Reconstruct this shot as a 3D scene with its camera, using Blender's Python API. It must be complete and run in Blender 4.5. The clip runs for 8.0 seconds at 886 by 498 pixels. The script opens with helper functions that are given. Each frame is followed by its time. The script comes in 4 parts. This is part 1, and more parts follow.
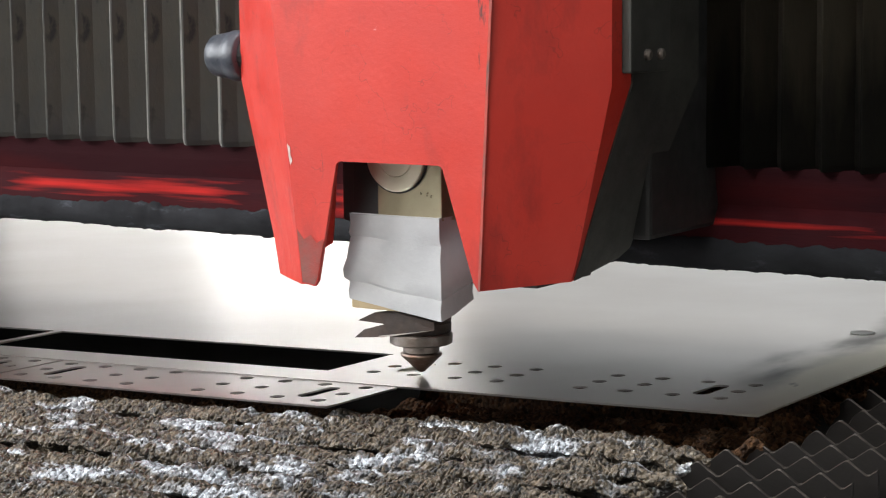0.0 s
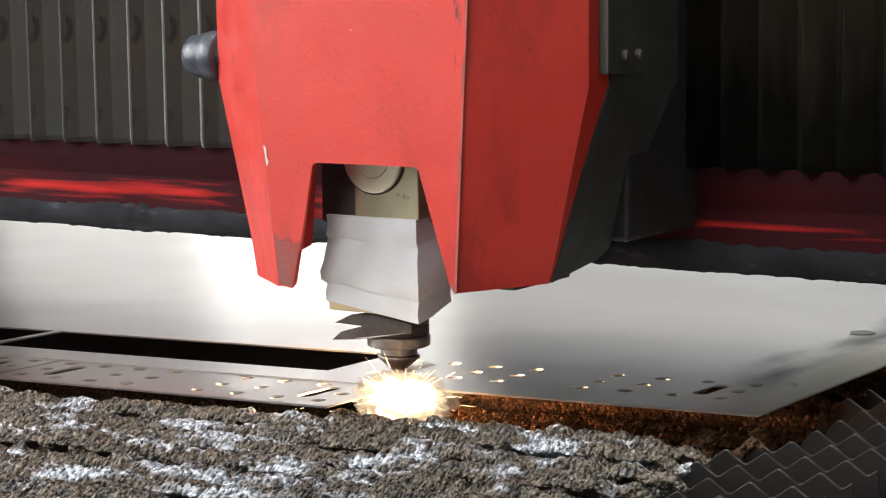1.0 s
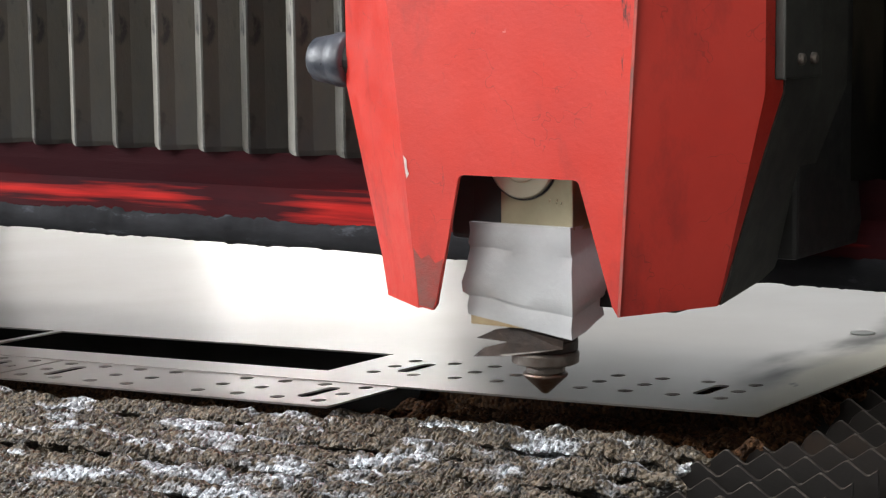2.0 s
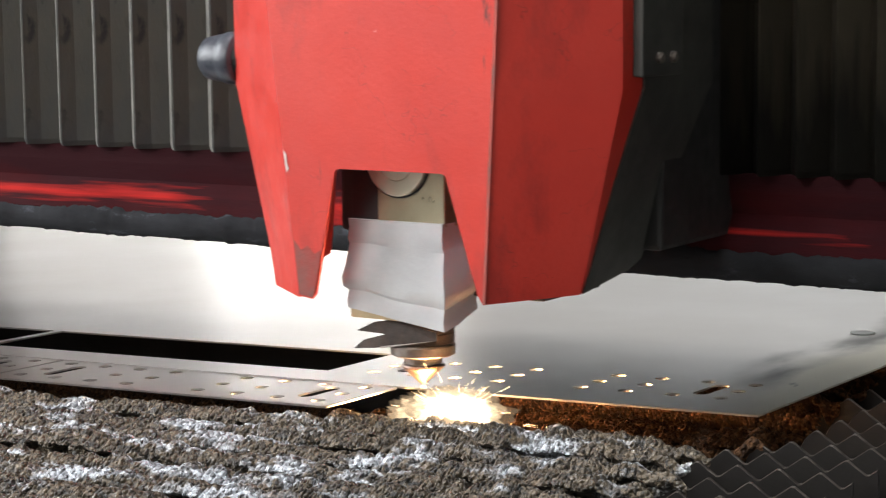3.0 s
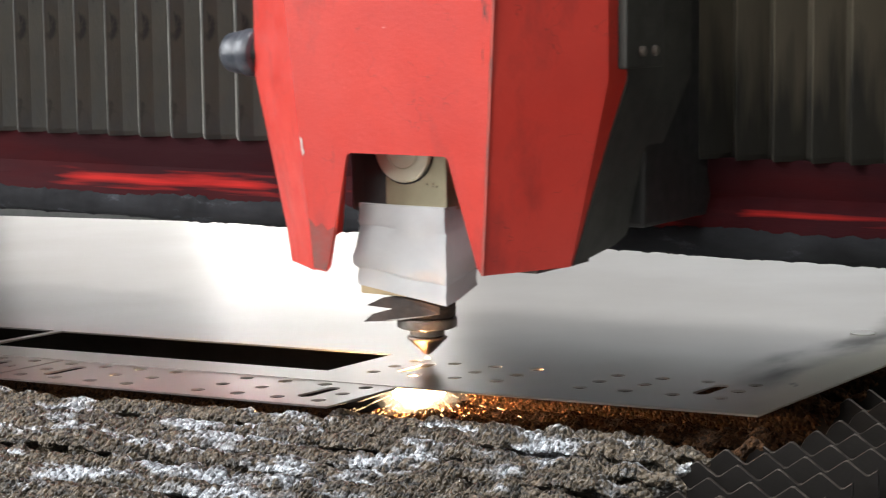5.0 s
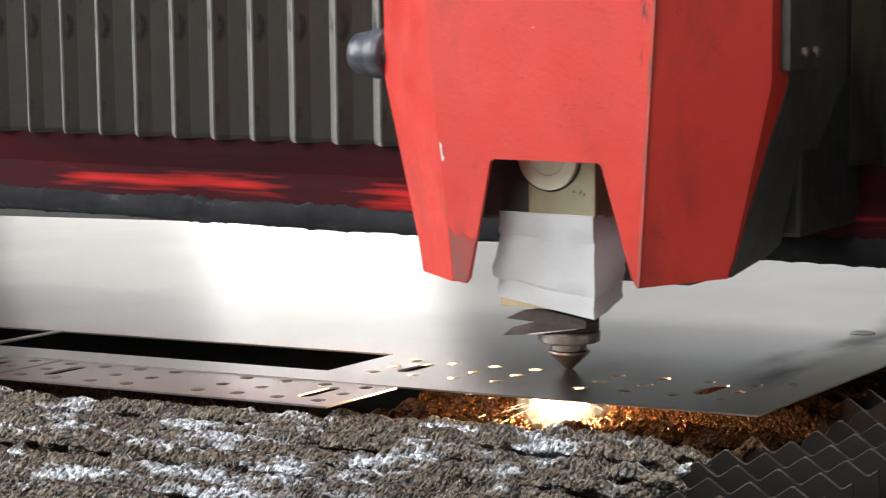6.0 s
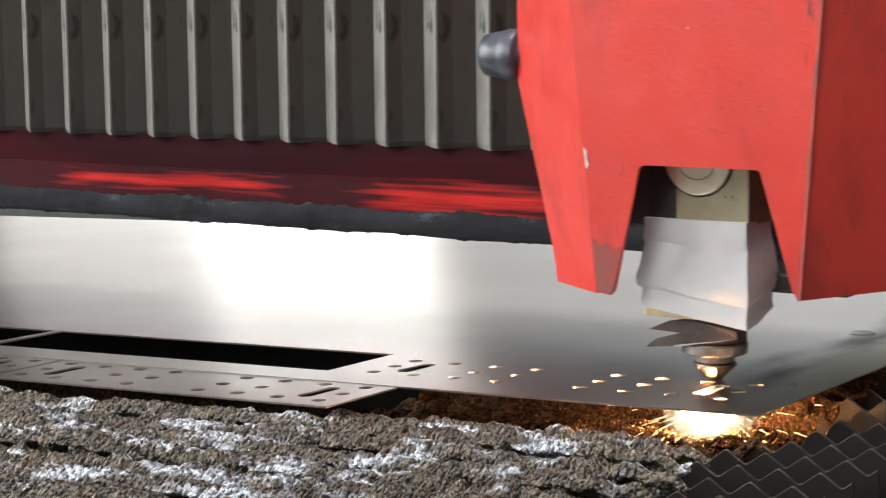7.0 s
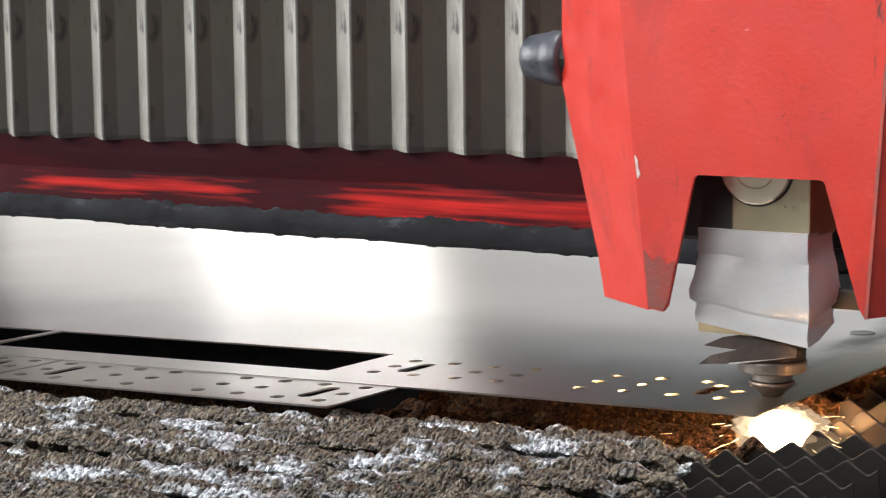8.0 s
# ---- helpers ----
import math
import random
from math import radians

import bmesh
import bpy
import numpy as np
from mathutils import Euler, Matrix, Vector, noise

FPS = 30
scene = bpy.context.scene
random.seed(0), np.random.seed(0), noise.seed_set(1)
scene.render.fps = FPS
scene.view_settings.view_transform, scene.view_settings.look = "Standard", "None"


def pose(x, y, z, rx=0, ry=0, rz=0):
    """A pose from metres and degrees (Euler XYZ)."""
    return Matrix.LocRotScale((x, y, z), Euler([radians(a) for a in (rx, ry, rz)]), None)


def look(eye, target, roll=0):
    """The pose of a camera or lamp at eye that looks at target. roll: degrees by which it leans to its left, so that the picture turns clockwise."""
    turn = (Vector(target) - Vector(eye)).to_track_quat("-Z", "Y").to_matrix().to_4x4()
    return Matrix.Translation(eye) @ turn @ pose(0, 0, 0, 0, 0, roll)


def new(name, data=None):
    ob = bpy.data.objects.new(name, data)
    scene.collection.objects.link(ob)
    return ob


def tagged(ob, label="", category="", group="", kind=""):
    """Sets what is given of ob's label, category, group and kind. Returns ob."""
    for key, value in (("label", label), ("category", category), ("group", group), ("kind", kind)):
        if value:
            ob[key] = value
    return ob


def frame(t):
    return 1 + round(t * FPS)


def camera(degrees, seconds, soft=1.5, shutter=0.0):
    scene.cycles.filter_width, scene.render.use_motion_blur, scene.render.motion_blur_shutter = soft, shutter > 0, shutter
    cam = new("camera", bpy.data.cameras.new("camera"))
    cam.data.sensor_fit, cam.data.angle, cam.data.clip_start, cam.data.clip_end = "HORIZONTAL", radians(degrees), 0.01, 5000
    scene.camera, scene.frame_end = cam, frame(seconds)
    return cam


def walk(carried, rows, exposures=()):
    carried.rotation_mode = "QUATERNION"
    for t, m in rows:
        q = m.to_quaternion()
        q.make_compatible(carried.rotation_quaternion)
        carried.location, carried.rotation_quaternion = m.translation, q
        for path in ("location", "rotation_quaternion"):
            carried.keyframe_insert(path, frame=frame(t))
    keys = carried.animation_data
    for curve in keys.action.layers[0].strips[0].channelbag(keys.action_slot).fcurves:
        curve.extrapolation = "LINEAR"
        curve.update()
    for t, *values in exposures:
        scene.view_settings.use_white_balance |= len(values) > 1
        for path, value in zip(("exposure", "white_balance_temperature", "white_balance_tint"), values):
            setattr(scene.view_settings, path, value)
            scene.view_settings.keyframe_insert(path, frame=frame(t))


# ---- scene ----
U = 0.25          # one plan unit is the height of the eye over the sheet, 0.25 m

cam = camera(24.49, 8.0, soft=1.2, shutter=0.5)
EYE = (0.0, 0.0, 0.25)
AIM = (-0.7048, 1.0800, 0.0854)
walk(cam, [(0.0, look(EYE, AIM, -0.606)), (8.0, look(EYE, AIM, -0.606))])

# ---- world and light ----
world = bpy.data.worlds.new("world")
scene.world = world
world.use_nodes = True
wn = world.node_tree.nodes
sky = wn.new("ShaderNodeTexSky")
sky.sky_type, sky.sun_disc = "NISHITA", False
sky.sun_elevation, sky.sun_rotation = radians(38), radians(-60)
wn["Background"].inputs[1].default_value = 0.08
world.node_tree.links.new(sky.outputs[0], wn["Background"].inputs[0])


def opening_light(name, place, target, w, h, watts, colour):
    d = bpy.data.lights.new(name, "AREA")
    d.shape, d.size, d.size_y, d.energy, d.color = "RECTANGLE", w, h, watts, colour
    ob = new(name, d)
    ob.matrix_world = look(place, target)
    return ob


opening_light("gate_daylight", (-4.7, -1.0, 1.5), (-0.5, 1.0, 0.3), 3.4, 2.4, 290, (0.97, 0.985, 1.0))
opening_light("front_daylight", (-1.3, -4.0, 2.9), (-0.7, 1.0, 0.2), 2.6, 1.5, 265, (1.0, 0.98, 0.95))
opening_light("skylight_daylight", (-0.75, 0.9, 4.05), (-0.75, 0.95, 0.0), 1.4, 1.4, 150, (0.88, 0.94, 1.0))
opening_light("west_window_daylight", (-4.7, 2.6, 1.2), (-0.7, 1.0, 0.3), 1.6, 1.8, 60, (0.97, 0.985, 1.0))
# the row of openings in the far wall that the sheet mirrors: from, to, low, high, watts for each square metre, colour
FAR_OPENINGS = (
    ("low_window_daylight", -4.84, -4.03, 0.05, 0.29, 72, (1.0, 0.985, 0.95)),
    ("tall_window_daylight", -3.98, -3.30, 0.05, 0.60, 72, (1.0, 0.99, 0.96)),
    ("wide_window_daylight", -3.15, -1.85, 0.05, 0.38, 4.0, (0.74, 0.85, 1.0)),
    # These two are unseen and added to brighten the sheet's nearer part.
    ("upper_west_daylight", -4.84, -4.03, 0.44, 0.95, 16, (0.98, 0.98, 1.0)),
    ("upper_wide_daylight", -3.15, -1.60, 0.42, 0.95, 4.0, (1.0, 0.95, 0.90)),
)
for name, x0, x1, z0, z1, power, colour in FAR_OPENINGS:
    mid = ((x0 + x1) / 2, 4.9, (z0 + z1) / 2)
    opening_light(name, mid, (mid[0] + 1.6, 1.25, 0.0), x1 - x0, z1 - z0, power * (x1 - x0) * (z1 - z0), colour)


# ---- materials ----
def material(name, base, rough=0.5, metal=0.0, second=None, scale=20.0, amount=0.5, bump=0.0, fine=200.0,
             third=None, third_scale=60.0, third_cut=0.6, stretch=(1, 1, 1), rough_vary=0.1, distort=0.0, spec=0.5, relief=0.001, scuffs=None, placed=False, grains=0.0):
    """A surface with variation at two scales: broad stains of the second colour, fine specks of the third, and grain."""
    m = bpy.data.materials.new(name)
    m.use_nodes = True
    n, l = m.node_tree.nodes, m.node_tree.links
    p = n["Principled BSDF"]
    p.inputs["Metallic"].default_value = metal
    p.inputs["Specular IOR Level"].default_value = spec
    # a still thing made of many alike parts takes its pattern from its place in the hall
    where = n.new("ShaderNodeNewGeometry").outputs["Position"] if placed else n.new("ShaderNodeTexCoord").outputs["Object"]
    mp = n.new("ShaderNodeMapping")
    mp.inputs["Scale"].default_value = stretch
    l.new(where, mp.inputs[0])

    def cloud(sc, detail=6.0, rgh=0.6, dist=0.0):
        t = n.new("ShaderNodeTexNoise")
        t.inputs["Scale"].default_value, t.inputs["Detail"].default_value = sc, detail
        t.inputs["Roughness"].default_value, t.inputs["Distortion"].default_value = rgh, dist
        l.new(mp.outputs[0], t.inputs["Vector"])
        return t.outputs["Fac"]

    def ramp(src, lo, hi, a=0.0, b=1.0):
        r = n.new("ShaderNodeMapRange")
        for i, v in enumerate((lo, hi, a, b), 1):
            r.inputs[i].default_value = v
        l.new(src, r.inputs[0])
        return r.outputs[0]

    def mix(fac, a, b):
        x = n.new("ShaderNodeMix")
        x.data_type = "RGBA"
        l.new(fac, x.inputs[0])
        for sock, v in ((x.inputs[6], a), (x.inputs[7], b)):
            if isinstance(v, tuple):
                sock.default_value = (*v, 1)
            else:
                l.new(v, sock)
        return x.outputs[2]

    col = base
    broad = cloud(scale, dist=distort)
    if second:
        col = mix(ramp(broad, 0.5 - 0.25 * (1 - amount) - 0.1, 0.75 - 0.3 * amount), col, second)
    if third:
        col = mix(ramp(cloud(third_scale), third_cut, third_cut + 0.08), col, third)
    for colour, sc, cut, soft, st in scuffs or ():
        mq = n.new("ShaderNodeMapping")
        mq.inputs["Scale"].default_value = st
        l.new(where, mq.inputs[0])
        t = n.new("ShaderNodeTexNoise")
        t.inputs["Scale"].default_value, t.inputs["Detail"].default_value, t.inputs["Roughness"].default_value = sc, 8.0, 0.65
        l.new(mq.outputs[0], t.inputs["Vector"])
        col = mix(ramp(t.outputs["Fac"], cut, cut + soft), col, colour)
    if grains:      # caked grains, each with its own tone
        cells = n.new("ShaderNodeTexVoronoi")
        cells.inputs["Scale"].default_value = grains
        warp = n.new("ShaderNodeVectorMath")
        warp.operation = "MULTIPLY_ADD"
        wob = n.new("ShaderNodeTexNoise")
        wob.inputs["Scale"].default_value = grains * 0.6
        l.new(where, wob.inputs["Vector"])
        l.new(wob.outputs["Color"], warp.inputs[0])
        warp.inputs[1].default_value = (0.8 / grains,) * 3
        l.new(where, warp.inputs[2])
        l.new(warp.outputs[0], cells.inputs["Vector"])
        tone = n.new("ShaderNodeSeparateColor")
        l.new(cells.outputs["Color"], tone.inputs[0])
        mul = n.new("ShaderNodeMix")
        mul.data_type, mul.blend_type = "RGBA", "MULTIPLY"
        mul.inputs[0].default_value = 1.0
        l.new(col, mul.inputs[6])
        l.new(ramp(tone.outputs[0], 0.0, 1.0, 0.15, 1.0), mul.inputs[7])
        col = mul.outputs[2]
    if isinstance(col, tuple):
        p.inputs["Base Color"].default_value = (*col, 1)
    else:
        l.new(col, p.inputs["Base Color"])
    l.new(ramp(cloud(scale * 2.7), 0.3, 0.7, max(0.03, rough - rough_vary), min(1, rough + rough_vary)), p.inputs["Roughness"])
    if bump:
        b = n.new("ShaderNodeBump")
        b.inputs["Strength"].default_value, b.inputs["Distance"].default_value = bump, relief
        if grains:
            l.new(ramp(cells.outputs["Distance"], 0.0, 0.8, 1.0, 0.0), b.inputs["Height"])
        else:
            l.new(cloud(fine), b.inputs["Height"])
        l.new(b.outputs[0], p.inputs["Normal"])
    return m


def rub_band(m, colour, starts):
    """Bright paint rubbed clean in streaky bands: from and to along x, height, half width, strength."""
    n, l = m.node_tree.nodes, m.node_tree.links
    co = n.new("ShaderNodeTexCoord")
    sp = n.new("ShaderNodeSeparateXYZ")
    l.new(co.outputs["Object"], sp.inputs[0])
    mp = n.new("ShaderNodeMapping")
    mp.inputs["Scale"].default_value = (9, 1, 220)
    l.new(co.outputs["Object"], mp.inputs[0])
    nz = n.new("ShaderNodeTexNoise")
    nz.inputs["Scale"].default_value, nz.inputs["Detail"].default_value = 1.0, 5.0
    l.new(mp.outputs[0], nz.inputs["Vector"])

    def calc(op, a, b):
        x = n.new("ShaderNodeMath")
        x.operation = op
        for i, v in enumerate((a, b)):
            if isinstance(v, float):
                x.inputs[i].default_value = v
            else:
                l.new(v, x.inputs[i])
        return x.outputs[0]

    def hump(src, mid, half):
        d = calc("ABSOLUTE", calc("SUBTRACT", src, mid), 0.0)
        return calc("SUBTRACT", 1.0, calc("DIVIDE", d, half))
    total = None
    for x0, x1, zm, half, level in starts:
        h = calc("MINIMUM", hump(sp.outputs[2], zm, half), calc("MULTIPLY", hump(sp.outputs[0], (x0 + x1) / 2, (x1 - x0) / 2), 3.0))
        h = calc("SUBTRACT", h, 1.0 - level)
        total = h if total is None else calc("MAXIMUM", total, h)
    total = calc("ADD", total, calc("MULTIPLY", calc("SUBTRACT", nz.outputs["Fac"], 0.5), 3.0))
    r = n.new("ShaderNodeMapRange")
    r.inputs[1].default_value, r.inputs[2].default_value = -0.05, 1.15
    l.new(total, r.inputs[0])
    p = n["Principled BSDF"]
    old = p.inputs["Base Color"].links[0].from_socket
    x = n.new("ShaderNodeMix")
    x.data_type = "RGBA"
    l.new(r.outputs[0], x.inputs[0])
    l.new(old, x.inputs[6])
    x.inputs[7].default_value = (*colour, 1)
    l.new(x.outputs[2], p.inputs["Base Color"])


def edge_smears(m, edge):
    """Wiped dirt along one edge of the sheet: a dull pale zone and a dark oily smear that bounds it."""
    n, l = m.node_tree.nodes, m.node_tree.links
    co = n.new("ShaderNodeTexCoord")
    sp = n.new("ShaderNodeSeparateXYZ")
    l.new(co.outputs["Object"], sp.inputs[0])

    def cloud(scale, stretch):
        mp = n.new("ShaderNodeMapping")
        mp.inputs["Scale"].default_value = stretch
        l.new(co.outputs["Object"], mp.inputs[0])
        t = n.new("ShaderNodeTexNoise")
        t.inputs["Scale"].default_value, t.inputs["Detail"].default_value = scale, 5.0
        l.new(mp.outputs[0], t.inputs["Vector"])
        return t.outputs["Fac"]

    def calc(op, a, b):
        x = n.new("ShaderNodeMath")
        x.operation = op
        for i, v in enumerate((a, b)):
            if isinstance(v, float):
                x.inputs[i].default_value = v
            else:
                l.new(v, x.inputs[i])
        return x.outputs[0]

    def ramp(src, lo, hi, a=0.0, b=1.0):
        r = n.new("ShaderNodeMapRange")
        r.interpolation_type = "SMOOTHSTEP"
        for i, v in enumerate((lo, hi, a, b), 1):
            r.inputs[i].default_value = v
        l.new(src, r.inputs[0])
        return r.outputs[0]
    wobble = calc("MULTIPLY", calc("SUBTRACT", cloud(9.0, (1, 0.6, 1)), 0.5), 0.09)
    d = calc("SUBTRACT", calc("ADD", sp.outputs[0], wobble), edge)
    along = ramp(sp.outputs[1], 1.06, 1.20)
    d = calc("SUBTRACT", d, calc("MULTIPLY", calc("SUBTRACT", 1.0, along), 0.022))
    pale = ramp(d, -0.075, -0.020)
    dark = calc("MULTIPLY", calc("MULTIPLY", ramp(d, -0.085, -0.055), ramp(d, -0.055, -0.030, 1.0, 0.0)), ramp(cloud(14.0, (1, 0.4, 1)), 0.36, 0.58))
    dark = calc("MULTIPLY", dark, along)
    spots = calc("MULTIPLY", ramp(d, -0.05, -0.03), ramp(cloud(60.0, (1, 0.5, 1)), 0.62, 0.72))
    dark = calc("MAXIMUM", calc("MULTIPLY", dark, 0.85), calc("MULTIPLY", spots, 0.6))
    p = n["Principled BSDF"]

    def blend(fac, sock, colour):
        x = n.new("ShaderNodeMix")
        x.data_type = "RGBA"
        l.new(fac, x.inputs[0])
        l.new(sock, x.inputs[6])
        x.inputs[7].default_value = (*colour, 1)
        return x.outputs[2]
    col = blend(pale, p.inputs["Base Color"].links[0].from_socket, (0.78, 0.75, 0.65))
    l.new(blend(dark, col, (0.10, 0.10, 0.10)), p.inputs["Base Color"])
    l.new(calc("ADD", p.inputs["Roughness"].links[0].from_socket, calc("MULTIPLY", calc("MAXIMUM", pale, dark), 0.18)), p.inputs["Roughness"])


def glowing(name, colour, strength):
    m = bpy.data.materials.new(name)
    m.use_nodes = True
    p = m.node_tree.nodes["Principled BSDF"]
    p.inputs["Base Color"].default_value = (0.02, 0.02, 0.02, 1)
    p.inputs["Emission Color"].default_value, p.inputs["Emission Strength"].default_value = (*colour, 1), strength
    return m


M_RED = material("red_paint", (0.60, 0.040, 0.024), 0.46, 0, (0.52, 0.027, 0.016), 14, 0.5, 0.25, 260, (0.2, 0.02, 0.015), 45, 0.72, spec=0.6,
                 scuffs=(((0.22, 0.014, 0.012), 16, 0.54, 0.22, (1, 1, 0.45)), ((0.06, 0.02, 0.018), 30, 0.66, 0.05, (3, 3, 0.6)), ((0.70, 0.30, 0.26), 60, 0.73, 0.03, (1, 1, 1))))


def cracks(m, scale, width, colour, cut):
    """Hair cracks in the paint, in patches."""
    n, l = m.node_tree.nodes, m.node_tree.links
    co = n.new("ShaderNodeTexCoord")
    p = n["Principled BSDF"]

    def cloud(sc, detail):
        t = n.new("ShaderNodeTexNoise")
        t.inputs["Scale"].default_value, t.inputs["Detail"].default_value = sc, detail
        l.new(co.outputs["Object"], t.inputs["Vector"])
        return t.outputs["Fac"]

    def calc(op, a, b):
        x = n.new("ShaderNodeMath")
        x.operation = op
        for i, v in enumerate((a, b)):
            if isinstance(v, float):
                x.inputs[i].default_value = v
            else:
                l.new(v, x.inputs[i])
        return x.outputs[0]
    line = calc("LESS_THAN", calc("ABSOLUTE", calc("SUBTRACT", cloud(scale, 3.0), 0.5), 0.0), width)
    fac = calc("MULTIPLY", calc("MULTIPLY", line, calc("GREATER_THAN", cloud(18.0, 4.0), cut)), 0.35)
    x = n.new("ShaderNodeMix")
    x.data_type = "RGBA"
    l.new(fac, x.inputs[0])
    l.new(p.inputs["Base Color"].links[0].from_socket, x.inputs[6])
    x.inputs[7].default_value = (*colour, 1)
    l.new(x.outputs[2], p.inputs["Base Color"])


cracks(M_RED, 34.0, 0.0028, (0.12, 0.012, 0.010), 0.53)
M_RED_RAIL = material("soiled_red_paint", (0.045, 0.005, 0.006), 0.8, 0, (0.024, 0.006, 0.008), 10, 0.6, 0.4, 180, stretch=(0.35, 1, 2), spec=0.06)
M_GRIME = material("black_grime", (0.009, 0.009, 0.010), 0.8, 0, (0.022, 0.023, 0.026), 30, 0.5, 0.8, 120, stretch=(0.4, 1, 1), spec=0.08, scuffs=(((0.05, 0.055, 0.065), 60, 0.58, 0.1, (0.4, 1, 1)),))
# The last streak is weakened to stand in for shade right of the head.
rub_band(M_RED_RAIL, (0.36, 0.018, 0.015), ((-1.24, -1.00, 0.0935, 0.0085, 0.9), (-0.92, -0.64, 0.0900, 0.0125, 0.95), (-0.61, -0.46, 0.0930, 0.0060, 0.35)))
M_EDGE = material("worn_paint_edge", (0.075, 0.052, 0.042), 0.75, 0, (0.34, 0.045, 0.03), 60, 0.5, 0.4, 300)
M_PRIMER = material("pale_primer", (0.72, 0.66, 0.62), 0.6, 0, (0.55, 0.45, 0.42), 300, 0.5, 0.2, 400)
M_SCUFF = material("scuffed_grey_metal", (0.12, 0.095, 0.080), 0.6, 0.1, (0.30, 0.045, 0.035), 40, 0.5, 0.5, 300)
M_DARK = material("dark_metal", (0.060, 0.061, 0.054), 0.55, 0.1, (0.035, 0.035, 0.032), 25, 0.5, 0.3, 200)
M_BLACK = material("black_plastic", (0.012, 0.012, 0.012), 0.5, 0, (0.02, 0.02, 0.02), 30, 0.5, 0.2, 300)
M_BLUE = material("dusty_blue_plastic", (0.022, 0.026, 0.036), 0.35, 0, (0.060, 0.066, 0.080), 60, 0.6, 0.4, 200)
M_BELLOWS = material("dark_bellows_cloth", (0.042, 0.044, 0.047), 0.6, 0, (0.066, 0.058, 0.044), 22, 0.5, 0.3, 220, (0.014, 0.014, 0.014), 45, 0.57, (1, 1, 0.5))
# Right-hand bellows: shade beside the head put into a darker cloth colour.
M_SHADED_CLOTH = material("shaded_bellows_cloth", (0.018, 0.018, 0.017), 0.7, 0, (0.040, 0.037, 0.030), 14, 0.5, 0.3, 220, (0.01, 0.01, 0.01), 50, 0.62, (1, 1, 0.25), spec=0.2)


def lit_tongues(m, z0, z1, colour):
    """Light on the upper folds, painted in as paler tongues down the cloth."""
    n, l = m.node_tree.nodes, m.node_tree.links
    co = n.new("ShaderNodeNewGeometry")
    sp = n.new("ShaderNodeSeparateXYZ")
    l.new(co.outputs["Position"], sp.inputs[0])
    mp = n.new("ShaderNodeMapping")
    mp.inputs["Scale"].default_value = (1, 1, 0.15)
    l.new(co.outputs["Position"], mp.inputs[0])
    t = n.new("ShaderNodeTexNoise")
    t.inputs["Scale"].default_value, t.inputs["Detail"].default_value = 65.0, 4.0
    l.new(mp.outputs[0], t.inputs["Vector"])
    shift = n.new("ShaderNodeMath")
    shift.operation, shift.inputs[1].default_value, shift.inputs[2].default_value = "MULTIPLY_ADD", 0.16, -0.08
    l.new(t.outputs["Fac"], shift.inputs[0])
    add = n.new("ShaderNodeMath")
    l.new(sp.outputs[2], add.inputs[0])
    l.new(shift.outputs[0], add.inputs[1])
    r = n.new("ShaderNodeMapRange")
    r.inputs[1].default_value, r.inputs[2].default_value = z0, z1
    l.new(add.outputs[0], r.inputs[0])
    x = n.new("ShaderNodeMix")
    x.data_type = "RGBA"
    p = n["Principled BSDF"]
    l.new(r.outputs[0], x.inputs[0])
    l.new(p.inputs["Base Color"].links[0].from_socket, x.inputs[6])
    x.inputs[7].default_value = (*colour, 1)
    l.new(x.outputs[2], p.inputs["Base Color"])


lit_tongues(M_SHADED_CLOTH, 0.165, 0.225, (0.105, 0.090, 0.066))
M_PALE_FACE = material("pale_bellows_face", (0.48, 0.47, 0.43), 0.5, 0, (0.27, 0.26, 0.23), 25, 0.5, 0.3, 220, (0.06, 0.06, 0.06), 85, 0.58, (1, 1, 0.5))
M_ALU = material("brushed_alloy", (0.46, 0.41, 0.28), 0.36, 0.8, (0.36, 0.32, 0.22), 30, 0.5, 0.1, 500)
M_CAP = material("turned_alloy", (0.86, 0.80, 0.66), 0.30, 0.7, (0.70, 0.64, 0.50), 15, 0.5, 0.0, 700, rough_vary=0.03)
M_WRAP = material("white_foam_tape", (0.55, 0.565, 0.575), 0.5, 0, (0.45, 0.46, 0.475), 22, 0.5, 0.25, 260, (0.40, 0.38, 0.35), 60, 0.72)
M_NOZZLE = material("heat_stained_steel", (0.30, 0.26, 0.23), 0.38, 0.9, (0.16, 0.10, 0.07), 60, 0.5, 0.3, 400)
M_COLLAR = material("scorched_collar", (0.018, 0.016, 0.015), 0.6, 0.3, (0.05, 0.032, 0.024), 70, 0.5, 0.6, 300)
M_CERAMIC = material("sooty_steel_ring", (0.26, 0.24, 0.22), 0.42, 0.8, (0.15, 0.12, 0.10), 50, 0.5, 0.3, 400)
M_SHEET = material("mild_steel_sheet", (0.55, 0.53, 0.515), 0.39, 1.0, (0.485, 0.46, 0.44), 4, 0.5, 0.0, 900, rough_vary=0.02)
edge_smears(M_SHEET, -1.873 * U)


def rolled(m, amount):
    """Rolling marks along y: reflections spread across them."""
    n, l = m.node_tree.nodes, m.node_tree.links
    p = n["Principled BSDF"]
    p.inputs["Anisotropic"].default_value = amount
    c = n.new("ShaderNodeCombineXYZ")
    c.inputs[0].default_value = 1.0
    l.new(c.outputs[0], p.inputs["Tangent"])


